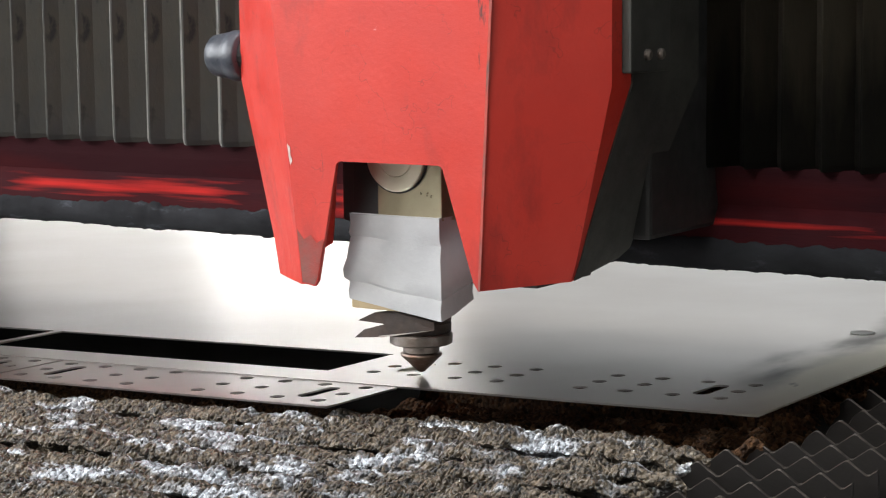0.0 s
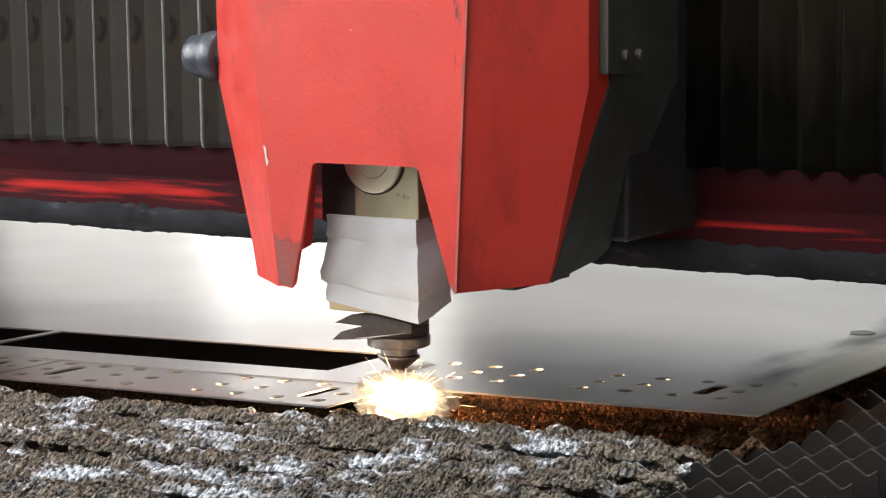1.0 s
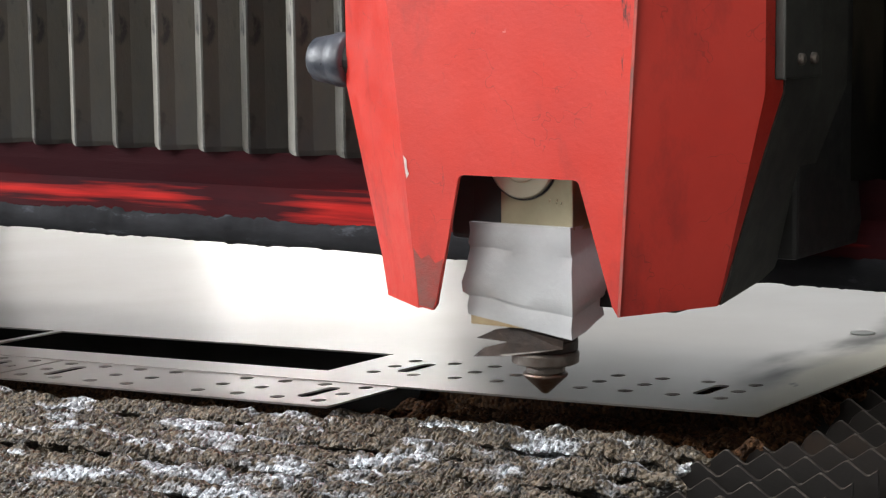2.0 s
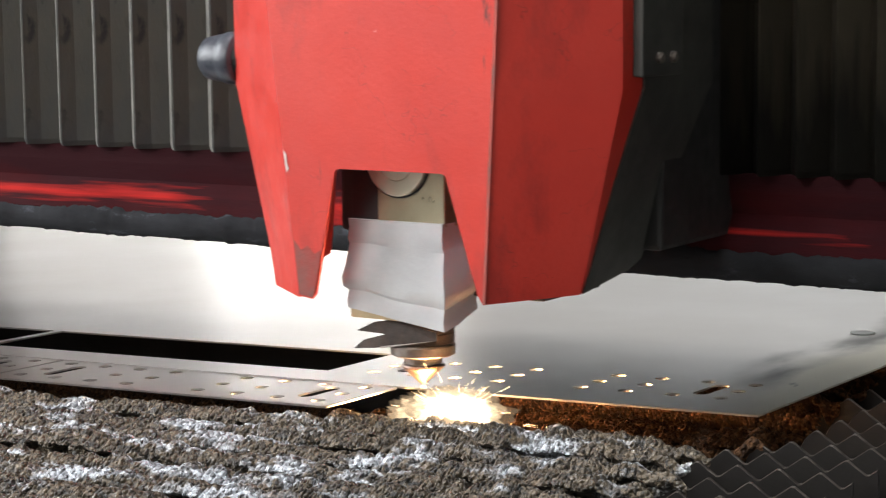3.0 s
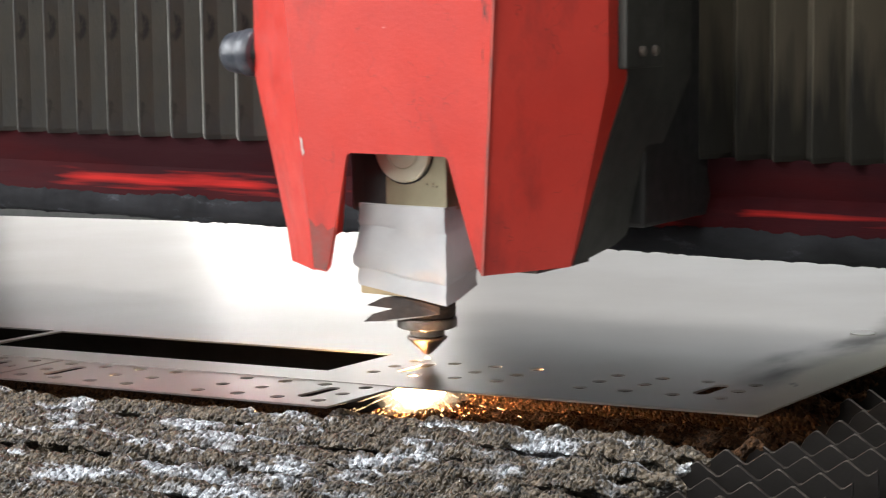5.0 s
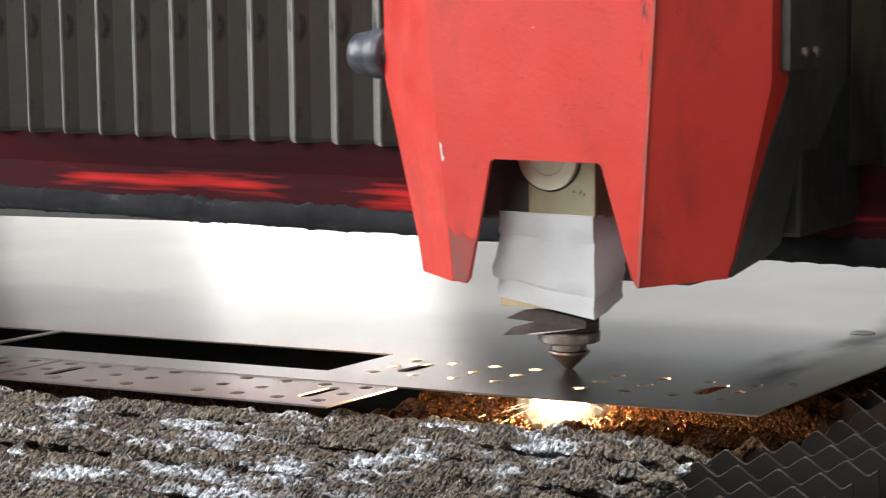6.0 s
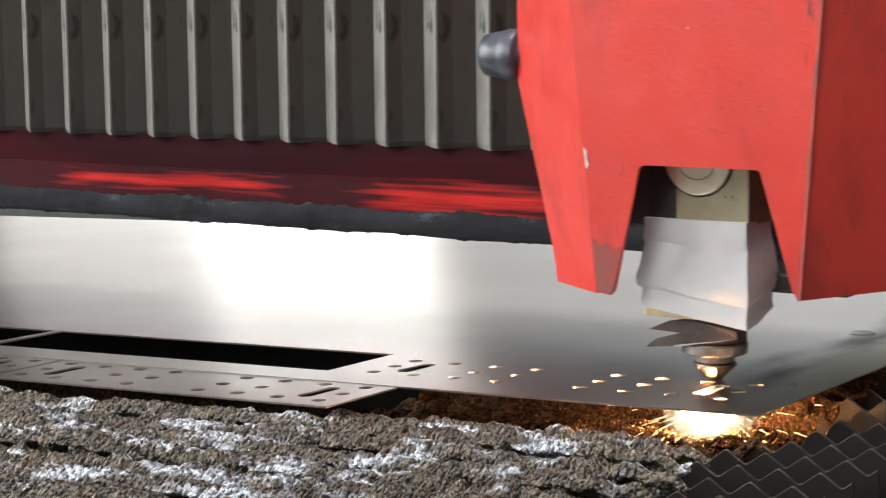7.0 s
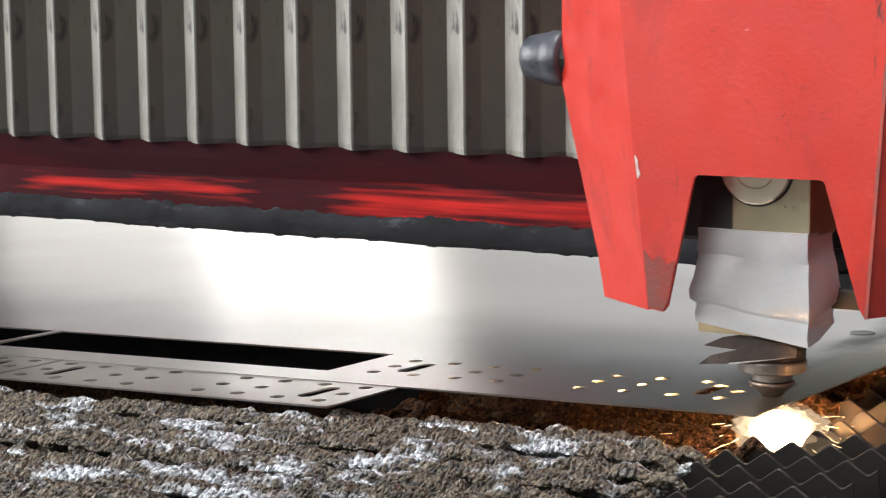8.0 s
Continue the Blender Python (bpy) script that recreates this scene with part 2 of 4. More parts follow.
rolled(M_SHEET, 0.96)
M_SLAT = material("dull_slat_steel", (0.015, 0.0125, 0.010), 0.6, 0.2, (0.012, 0.010, 0.009), 25, 0.5, 0.3, 250, spec=0.25)
M_SLAT_EDGE = material("worn_slat_edge", (0.09, 0.076, 0.062), 0.45, 0.7, (0.025, 0.02, 0.016), 90, 0.5, 0.3, 250)
# Bluish white third colour: pale crust with sky glints painted in.
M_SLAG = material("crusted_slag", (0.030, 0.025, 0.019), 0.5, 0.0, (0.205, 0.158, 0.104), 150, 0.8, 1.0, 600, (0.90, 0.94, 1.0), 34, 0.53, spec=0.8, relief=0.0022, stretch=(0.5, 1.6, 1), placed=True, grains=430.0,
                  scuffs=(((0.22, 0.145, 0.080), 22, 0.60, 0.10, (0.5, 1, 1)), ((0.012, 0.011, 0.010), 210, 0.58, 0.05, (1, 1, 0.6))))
M_RUST_SLAG = material("rusty_slag", (0.036, 0.0175, 0.0085), 0.8, 0.0, (0.125, 0.060, 0.026), 200, 0.5, 1.0, 420, (0.09, 0.08, 0.07), 70, 0.63, spec=0.15, relief=0.0018, placed=True, grains=380.0)
M_CONCRETE = material("concrete", (0.22, 0.21, 0.20), 0.85, 0, (0.16, 0.155, 0.15), 2, 0.5, 0.5, 40)
M_WALL = material("hall_wall_paint", (0.48, 0.46, 0.44), 0.8, 0, (0.41, 0.40, 0.38), 1.5, 0.5, 0.2, 60)
M_DISC = material("polished_slug", (0.95, 0.95, 0.94), 0.6, 0.0, (0.92, 0.92, 0.91), 80, 0.5, 0.0, 500)
M_HOT = glowing("molten_core", (1.0, 0.50, 0.20), 620)
M_GLARE = glowing("glare_core", (1.0, 0.60, 0.30), 16)
M_SPARK = glowing("spark", (1.0, 0.64, 0.34), 9)
M_EMBER = glowing("ember", (1.0, 0.20, 0.035), 2.6)
M_BEIGE = material("beige_anodised_metal", (0.50, 0.40, 0.24), 0.5, 0.2, (0.40, 0.31, 0.18), 40, 0.5, 0.1, 400)
M_TAPE_EDGE = material("pale_torn_edge", (0.45, 0.42, 0.39), 0.5, 0.2, (0.30, 0.27, 0.24), 90, 0.5, 0.2, 400)


# ---- mesh helpers ----
def part(name, bm, mat, parent=None, label="", smooth=False, at=None):
    me = bpy.data.meshes.new(name)
    bm.to_mesh(me)
    bm.free()
    me.materials.append(mat)
    if smooth:
        for poly in me.polygons:
            poly.use_smooth = True
    ob = new(name, me)
    if parent:
        ob.parent = parent
    if at:
        ob.matrix_basis = at
    if label:
        tagged(ob, label)
    return ob


def block(bm, lo, hi, bevel=0.0):
    vs = bmesh.ops.create_cube(bm, size=1)["verts"]
    for v in vs:
        v.co = [lo[i] + (hi[i] - lo[i]) * (v.co[i] + 0.5) for i in range(3)]
    if bevel:
        es = list({e for v in vs for e in v.link_edges})
        bmesh.ops.bevel(bm, geom=es, offset=bevel, segments=2, affect="EDGES", profile=0.6)


def lathe(bm, rings, seg=40, cap=True):
    """Turns (radius, height) pairs about the z axis."""
    loops = [[bm.verts.new((r * math.cos(2 * math.pi * i / seg), r * math.sin(2 * math.pi * i / seg), z)) for i in range(seg)] for r, z in rings]
    for a, b in zip(loops, loops[1:]):
        for i in range(seg):
            j = (i + 1) % seg
            bm.faces.new((a[i], a[j], b[j], b[i]))
    if cap:
        bm.faces.new(loops[0][::-1])
        bm.faces.new(loops[-1])
    bmesh.ops.recalc_face_normals(bm, faces=bm.faces)


def plate(bm, outline, holes, top, bottom):
    """A flat plate with holes cut through it, lying in the xy plane."""
    edges = []
    for ring in (outline, *holes):
        vs = [bm.verts.new((x, y, top)) for x, y in ring]
        edges += [bm.edges.new((vs[i], vs[(i + 1) % len(vs)])) for i in range(len(vs))]
    bmesh.ops.triangle_fill(bm, edges=edges, use_beauty=True, normal=(0, 0, 1))
    faces = list(bm.faces)
    made = bmesh.ops.extrude_face_region(bm, geom=faces)["geom"]
    for g in made:
        if isinstance(g, bmesh.types.BMVert):
            g.co.z = bottom
    bmesh.ops.recalc_face_normals(bm, faces=bm.faces)


def shell(bm, profile_loops):
    """Skins closed loops of points, one above another."""
    loops = [[bm.verts.new(p) for p in loop] for loop in profile_loops]
    for a, b in zip(loops, loops[1:]):
        for i in range(len(a)):
            j = (i + 1) % len(a)
            bm.faces.new((a[i], a[j], b[j], b[i]))
    return loops


def extrude_x(bm, profile, x0, x1):
    """A bar of the (y, z) profile from x0 to x1."""
    a = [bm.verts.new((x0, y, z)) for y, z in profile]
    b = [bm.verts.new((x1, y, z)) for y, z in profile]
    for i in range(len(a)):
        j = (i + 1) % len(a)
        bm.faces.new((a[i], a[j], b[j], b[i]))
    bm.faces.new(a[::-1])
    bm.faces.new(b)
    bmesh.ops.recalc_face_normals(bm, faces=bm.faces)


# ---- hall ----
def hall():
    for name, lo, hi, mat in (
        ("floor", (-5, -5, -0.95), (4, 6, -0.8), M_CONCRETE),
        ("wall_east", (4, -5, -0.8), (4.2, 6, 4.0), M_WALL),
        # Unseen low wall, added to shade the lower right of the bed.
        ("wall_low_partition", (-0.92, -0.34, -0.8), (1.6, -0.26, 0.74), M_WALL),
    ):
        bm = bmesh.new()
        block(bm, lo, hi)
        tagged(part(name, bm, mat), "plain grey workshop " + name.split("_")[0], name.split("_")[0], kind="structure")

    # ceiling with one skylight
    bm = bmesh.new()
    for lo, hi in (((-5, -5), (-1.55, 6)), ((0.05, -5), (4, 6)), ((-1.55, -5), (0.05, 0.1)), ((-1.55, 1.7), (0.05, 6))):
        block(bm, (*lo, 4.0), (*hi, 4.15))
    tagged(part("ceiling", bm, M_WALL), "plain grey workshop ceiling with a skylight", "ceiling", kind="structure")

    def wall_with_openings(name, along, place, span, openings):
        # openings: (from, to, low, high) along the wall
        bm = bmesh.new()
        cuts = sorted({span[0], span[1], *[v for o in openings for v in o[:2]]})
        for a, b in zip(cuts, cuts[1:]):
            inside = sorted((o[2], o[3]) for o in openings if o[0] <= a and b <= o[1])
            ends = [-0.8] + [z for o in inside for z in o] + [4.0]
            levels = list(zip(ends[::2], ends[1::2]))
            for lo, hi in levels:
                if hi - lo > 0.01:
                    if along == "x":
                        block(bm, (a, place, lo), (b, place + 0.2, hi))
                    else:
                        block(bm, (place, a, lo), (place + 0.2, b, hi))
        tagged(part(name, bm, M_WALL), "plain grey painted workshop wall with openings", "wall", kind="structure")

    wall_with_openings("wall_north", "x", 5.0, (-5, 4), [o[1:5] for o in FAR_OPENINGS])
    wall_with_openings("wall_south", "x", -4.2, (-5, 4), [(-2.6, 0.0, 2.1, 3.7)])
    wall_with_openings("wall_west", "y", -5.0, (-5, 6), [(-2.7, 0.7, 0.2, 2.8), (1.8, 3.4, 0.2, 2.1)])


hall()

# ---- sheet ----
TILT_X, TILT_Y, MID = 0.031, -0.015, (-3.0 * U, 4.5 * U)


def lie(ob, lift=0.0):
    """Lays a flat thing, built in plan at z = 0, on the slightly tilted bed."""
    turn = Vector((0, 0, 1)).rotation_difference(Vector((-TILT_X, -TILT_Y, 1)).normalized()).to_matrix().to_4x4()
    c = Matrix.Translation((MID[0], MID[1], lift))
    ob.matrix_basis = c @ turn @ Matrix.Translation((-MID[0], -MID[1], 0))
    return ob


def on_bed(x, y):
    return (x - MID[0]) * TILT_X + (y - MID[1]) * TILT_Y


def circle(x, y, r, n=20):
    return [(x + r * math.cos(2 * math.pi * i / n), y + r * math.sin(2 * math.pi * i / n)) for i in range(n)]


def slot(x, y, half, r, n=10):
    up = [(x + r * math.cos(math.pi * i / n), y + half + r * math.sin(math.pi * i / n)) for i in range(n + 1)]
    down = [(x - r * math.cos(math.pi * i / n), y - half - r * math.sin(math.pi * i / n)) for i in range(n + 1)]
    return up + down


PITCH, ROW = 0.1268 * U, 0.099 * U
COLS = [i * PITCH for i in range(4)] + [0.6215 * U + i * PITCH for i in range(4)]
SLOTS = [(0.070 * U, ROW), (0.930 * U, ROW)]


def pattern(x0, y0):
    """The part's bolt holes and two slots, from its first column's front hole."""
    out = []
    shape = ((0, 0), (0, 1), (0, 2), (1, 0), (1, 2), (2, 0), (2, 1), (2, 2), (3, 0), (3, 1), (3, 2), (4, 0), (4, 1), (4, 2),
             (5, 0), (5, 1), (5, 2), (6, 0), (6, 2), (7, 0), (7, 1), (7, 2))
    for c, r in shape:
        out.append(circle(x0 + COLS[c], y0 + r * ROW, 0.0048))
    return out


def rect(x0, x1, y0, y1):
    return [(x0 * U, y0 * U), (x1 * U, y0 * U), (x1 * U, y1 * U), (x0 * U, y1 * U)]


THICK = 0.0012
FRONT_PATTERN = (-3.927 * U, 3.922 * U)
BACK_PATTERN = (FRONT_PATTERN[0] + 0.880 * U, FRONT_PATTERN[1] + 0.407 * U)


def steel_sheet():
    bm = bmesh.new()
    holes = pattern(*BACK_PATTERN) + [slot(BACK_PATTERN[0] + x, BACK_PATTERN[1] + y, 0.054 * U, 0.021 * U) for x, y in SLOTS]
    holes += [rect(-4.427, -3.173, 4.296, 4.607), rect(-5.72, -4.458, 4.296, 4.607)]
    plate(bm, rect(-10.6, -1.873, 4.160, 8.0), holes, 0, -THICK)
    ob = part("steel_sheet", bm, M_SHEET)
    tagged(lie(ob), "bare steel sheet with cut holes and slots on the slat bed", "steel sheet")


def cut_part(x0, x1, first):
    bm = bmesh.new()
    holes = pattern(*first) + [slot(first[0] + x, first[1] + y, 0.054 * U, 0.021 * U) for x, y in SLOTS]
    plate(bm, rect(x0, x1, 3.857, 4.157), holes, 0, -THICK)
    ob = part("cut_part", bm, M_SHEET)
    return tagged(lie(ob, -0.0005), "flat steel strip with bolt holes and two slots", "cut part", "cut parts")


steel_sheet()
cut_part(-3.990, -2.855, FRONT_PATTERN)
cut_part(-5.133, -4.002, (FRONT_PATTERN[0] - 1.143 * U, FRONT_PATTERN[1]))


def slug():
    bm = bmesh.new()
    plate(bm, slot(0, 0, 0.052 * U, 0.0195 * U), [], 0, -THICK)
    ob = part("slot_slug", bm, M_SHEET)
    bm = bmesh.new()
    bmesh.ops.create_icosphere(bm, subdivisions=2, radius=0.0034, matrix=Matrix.Translation((0.0068, 0.0000, -0.0045)))
    part("hot_end", bm, M_EMBER, ob, "glowing orange cut end")
    return tagged(ob, "small steel slug cut from a slot, dropping hot", "slug")


SLUG = slug()


def bright_disc():
    bm = bmesh.new()
    lathe(bm, [(0.0088, 0), (0.0090, 0.0002), (0.0087, 0.0005)], 32)
    ob = part("round_slug", bm, M_DISC)
    x, y = -2.135 * U, 5.455 * U
    ob.matrix_basis = pose(x, y, on_bed(x, y) + 0.0004)
    tagged(ob, "small bright round steel disc lying on the sheet", "steel disc")


bright_disc()


# ---- slat bed ----
def lattice(p, seed):
    """Smooth value noise of an (n, 3) array, 0 to 1."""
    i = np.floor(p).astype(np.int64)
    f = p - i
    f = f * f * (3 - 2 * f)
    out = np.zeros(len(p))
    for dx in (0, 1):
        for dy in (0, 1):
            for dz in (0, 1):
                h = (i[:, 0] + dx) * 374761393 + (i[:, 1] + dy) * 668265263 + (i[:, 2] + dz) * 2147483647 + seed * 974634541
                h = (h ^ (h >> 13)) * 1274126177
                h = ((h ^ (h >> 16)) & 0xFFFF) / 65535.0
                out += h * np.where(dx, f[:, 0], 1 - f[:, 0]) * np.where(dy, f[:, 1], 1 - f[:, 1]) * np.where(dz, f[:, 2], 1 - f[:, 2])
    return out


TOOTH, SLAT_STEP, SLAT_FIRST, SLAT_END = 0.0925 * U, 0.1405 * U, 3.845 * U, -1.522 * U
SLAT_DROP = 0.0115


def tooth_height(x):
    """Height of the toothed top edge under its peaks."""
    ph = np.abs(((x - (-1.684 * U)) / TOOTH + 0.5) % 1.0 - 0.5) * 2
    ph = np.clip((ph - 0.08) / 0.92, 0, 1)
    return -ph * 0.0074


def lumps(u, v, size, seed):
    """Cauliflower lumps over a surface of u and v: 1 on a lump's top, 0 in the creases."""
    a, b = u / size, v / size
    ia, ib = np.floor(a).astype(np.int64), np.floor(b).astype(np.int64)
    best = np.full(a.shape, 9.0)
    for da in (-1, 0, 1):
        for db in (-1, 0, 1):
            h = (ia + da) * 374761393 + (ib + db) * 668265263 + seed * 974634541
            h = (h ^ (h >> 13)) * 1274126177
            h = h ^ (h >> 16)
            pa, pb = ia + da + (h & 0xFF) / 255.0, ib + db + ((h >> 8) & 0xFF) / 255.0
            best = np.minimum(best, (a - pa) ** 2 + (b - pb) ** 2)
    return np.sqrt(np.clip(1 - 1.9 * best, 0, 1))


def burnt(x, k):
    """How far earlier cuts have burnt the slat down."""
    x = np.asarray(x)
    low = 0.0 * x
    if 3 <= k <= 5:
        low = 0.020 * np.clip((-1.80 * U - x) / 0.02, 0, 1)
    if 3 <= k <= 12:
        low = np.maximum(low, 0.095 * np.clip((-3.10 * U - x) / 0.02, 0, 1))
    if 1 <= k <= 2:
        low = np.maximum(0.095 * np.clip((-2.92 * U - x) / 0.03, 0, 1), (0.003, 0.020)[k - 1] * np.clip((-1.88 * U - x) / 0.03, 0, 1))
    return low


def slat(k):
    y0 = SLAT_FIRST + k * SLAT_STEP
    near = k <= 3 or k == 6
    ob = new("slat")
    high = 0.0102 if k >= 8 else 0.0        # these carry the sheet
    ob.matrix_basis = pose(0, y0, on_bed(0, y0) - SLAT_DROP + high, 0, -math.degrees(math.atan(TILT_X)), 0)
    tagged(ob, "toothed steel bed slat crusted with grey and brown slag", "slat", "slats of the cutting bed")
    end = (-1.87 + 0.10 * noise.noise((k * 1.7, 3.1, 0))) * U
    # the toothed plate, its teeth melted away under the crust
    x = np.append(np.arange(-1.95, SLAT_END, TOOTH / 12), SLAT_END)
    melt = 0.012 * np.clip((end - 0.01 - x) / 0.03, 0, 1)
    top = tooth_height(x) * (1 - melt / 0.012) - burnt(x, k) - melt
    bm = bmesh.new()
    rows = []
    for xi, zi in zip(x, top):
        rows.append([bm.verts.new((xi, yy, zz)) for yy, zz in ((-0.0012, -0.11), (-0.0012, zi - 0.0006), (-0.0006, zi), (0.0006, zi), (0.0012, zi - 0.0006), (0.0012, -0.11))])
    for a, b in zip(rows, rows[1:]):
        for j in range(5):
            bm.faces.new((a[j], b[j], b[j + 1], a[j + 1]))
    bm.faces.new(rows[-1])
    for face in bm.faces:
        face.material_index = 1 if len(face.verts) == 4 and max(v.co.z for v in face.verts) - min(v.co.z for v in face.verts) < 0.02 else 0
    plate_part = part("toothed_plate", bm, M_SLAT, ob, "dull toothed steel plate")
    plate_part.data.materials.append(M_SLAT_EDGE)
    # the slag crust: a rounded ridge, swollen in lumps and drips
    dx = 0.0006 if near else 0.0016
    xs = np.arange(max(-1.75, -1.06 * y0 - 0.05), end, dx)
    m = 80 if near else 30
    s = np.linspace(-1, 1, m)
    s = np.sign(s) * np.abs(s) ** 1.5
    X, Sg = np.meshgrid(xs, s, indexing="ij")
    depth = 0.036

    def nz(sx, sv, seed):
        q = np.stack([X.ravel() / sx, np.full(X.size, k * 7.3), Sg.ravel() * depth / sv], 1)
        return lattice(q, seed).reshape(X.shape)
    a = np.abs(Sg)
    side = np.sign(Sg)
    arc = Sg * depth + k * 0.31
    fade = np.clip((end - X) / 0.045, 0.0, 1.0) ** 0.7
    crest = 0.0066 - 0.0020 * nz(0.040, 9, 1) - 0.0042 * nz(0.010, 9, 2)
    crest = crest - 0.0036 * nz(0.110, 9, 15) - 0.0005
    crest = crest * fade + (1 - fade) * (tooth_height(X) + 0.0005)
    half = (0.0016 + 0.0026 * nz(0.022, 0.02, 3) + 0.0026 * nz(0.008, 0.012, 4)) * (0.2 + 0.8 * fade)
    round_top = np.sqrt(np.clip(1 - (1 - np.clip(a / 0.13, 0, 1)) ** 2, 0, 1))
    drip = 1 - 0.60 * np.clip((a - 0.3) / 0.7, 0, 1) * (0.4 + 1.2 * nz(0.006, 0.06, 6))
    wx, wa = X + 0.004 * nz(0.009, 0.009, 11), arc * (0.75 - 0.35 * np.clip((a - 0.35) / 0.4, 0, 1)) + 0.004 * nz(0.009, 0.009, 12)
    bulk = 0.45 + 1.1 * nz(0.03, 0.03, 13)
    grow = fade * (bulk * (0.0022 * lumps(wx, wa, 0.0085, 21 + k) + 0.0022 * lumps(wx, wa, 0.0042, 51 + k)) + 0.0026 * lumps(wx, wa, 0.0024, 81 + k)
                   + (0.0010 * lumps(wx, wa, 0.0015, 111 + k) if near else 0))
    out = np.clip(a / 0.12, 0, 1)
    run = nz(0.0065, 9, 31) * nz(0.030, 9, 32) * 2
    neck = 1 - 0.75 * np.clip((a - 0.15 - 0.30 * np.clip(run - 0.35, 0, 1)) / 0.09, 0, 1)
    Yv = side * (half * round_top * drip + grow * out) * neck
    Zv = crest - depth * a ** 1.2 - burnt(X, k) + (grow - 0.003 * fade) * (1 - 0.8 * out)
    if y0 > 3.86 * U:
        covered = np.clip(((-2.88 * U if y0 < 4.15 * U else -1.86 * U) - X) / 0.004, 0, 1)
        roof = SLAT_DROP - THICK - 0.0004 - high
        Zv = np.where(covered > 0.5, np.minimum(Zv, roof), Zv)
    V = np.stack([X, Yv, Zv], 2).reshape(-1, 3)
    n0 = len(xs)
    i, j = np.meshgrid(np.arange(n0 - 1), np.arange(m - 1), indexing="ij")
    q = (i * m + j).ravel()
    F = np.stack([q, q + m, q + m + 1, q + 1], 1)
    me = bpy.data.meshes.new("slag_crust")
    me.from_pydata(V.tolist(), [], F.tolist())
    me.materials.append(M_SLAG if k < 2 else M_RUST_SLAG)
    crust = new("slag_crust", me)
    crust.parent = ob
    tagged(crust, "lumpy grey and brown slag crust" if k < 2 else "lumpy rust brown slag crust")
    return ob


for k in range(-7, 16):
    slat(k)


def bed_frame():
    ob = new("bed_frame")
    tagged(ob, "dark steel frame of the cutting bed", "bed frame")
    bm = bmesh.new()
    block(bm, (-0.378, 0.4, -0.16), (-0.360, 2.2, -0.035), 0.002)
    part("side_rail", bm, M_DARK, ob)
    bm = bmesh.new()
    block(bm, (-2.95, 0.4, -0.16), (-2.72, 2.2, -0.05), 0.002)
    part("side_rail", bm, M_DARK, ob)
    bm = bmesh.new()
    block(bm, (-2.95, 2.19, -0.16), (-0.365, 2.21, -0.05), 0.002)
    part("end_rail", bm, M_DARK, ob)
    bm = bmesh.new()
    block(bm, (-2.95, 0.4, -0.20), (-0.365, 2.2, -0.15), 0.002)
    part("slag_tray", bm, M_GRIME, ob)
    for x in (-2.85, -0.5):
        for y in (0.5, 2.1):
            bm = bmesh.new()
            block(bm, (x - 0.04, y - 0.04, -0.8), (x + 0.04, y + 0.04, -0.2), 0.003)
            part("leg", bm, M_DARK, ob)


bed_frame()


# ---- gantry ----
BEAM_Y = 0.60 * U
BEAM_X = (-9.0 * U, 1.6 * U)


def gantry():
    ob = new("gantry")
    tagged(ob, "gantry beam with grey bellows and soiled red rail", "gantry")
    bm = bmesh.new()
    y = BEAM_Y
    extrude_x(bm, [(y + 0.004, 0.1305), (y + 0.006, 0.118), (y + 0.010, 0.104), (y + 0.004, 0.094), (y + 0.002, 0.080), (y + 0.004, 0.070), (y + 0.20, 0.070), (y + 0.20, 0.1305)], *BEAM_X)
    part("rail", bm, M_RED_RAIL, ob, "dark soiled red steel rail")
    # crusted grime along the lower edge
    xs = np.arange(BEAM_X[0], BEAM_X[1], 0.0025)
    bm = bmesh.new()
    rows = []
    for x in xs:
        n1, n2 = noise.noise((x * 14, 0, 0)), noise.noise((x * 90, 5, 0)) + 0.6 * noise.noise((x * 260, 9, 0))
        lo = 0.0608 - 0.0012 * n1 - 0.0020 * max(0, n2)
        hi = 0.0815 + 0.0028 * n1 + 0.0022 * n2
        rows.append([bm.verts.new(p) for p in ((x, y + 0.20, lo + 0.002), (x, y + 0.004, lo), (x, y - 0.001, lo + 0.003 + 0.001 * n2), (x, y - 0.0008, hi - 0.003), (x, y + 0.0032, hi))])
    for a, b in zip(rows, rows[1:]):
        for j in range(4):
            bm.faces.new((a[j], b[j], b[j + 1], a[j + 1]))
    bmesh.ops.recalc_face_normals(bm, faces=bm.faces)
    part("grimy_lower_edge", bm, M_GRIME, ob, "black crusted lower edge", smooth=True)
    bm = bmesh.new()
    block(bm, (BEAM_X[0], y + 0.03, 0.1305), (BEAM_X[1], y + 0.20, 0.60), 0.003)
    part("beam", bm, M_DARK, ob)
    return ob


GANTRY = gantry()
A, B, D = 0.115 * U, 0.095 * U, 0.085 * U


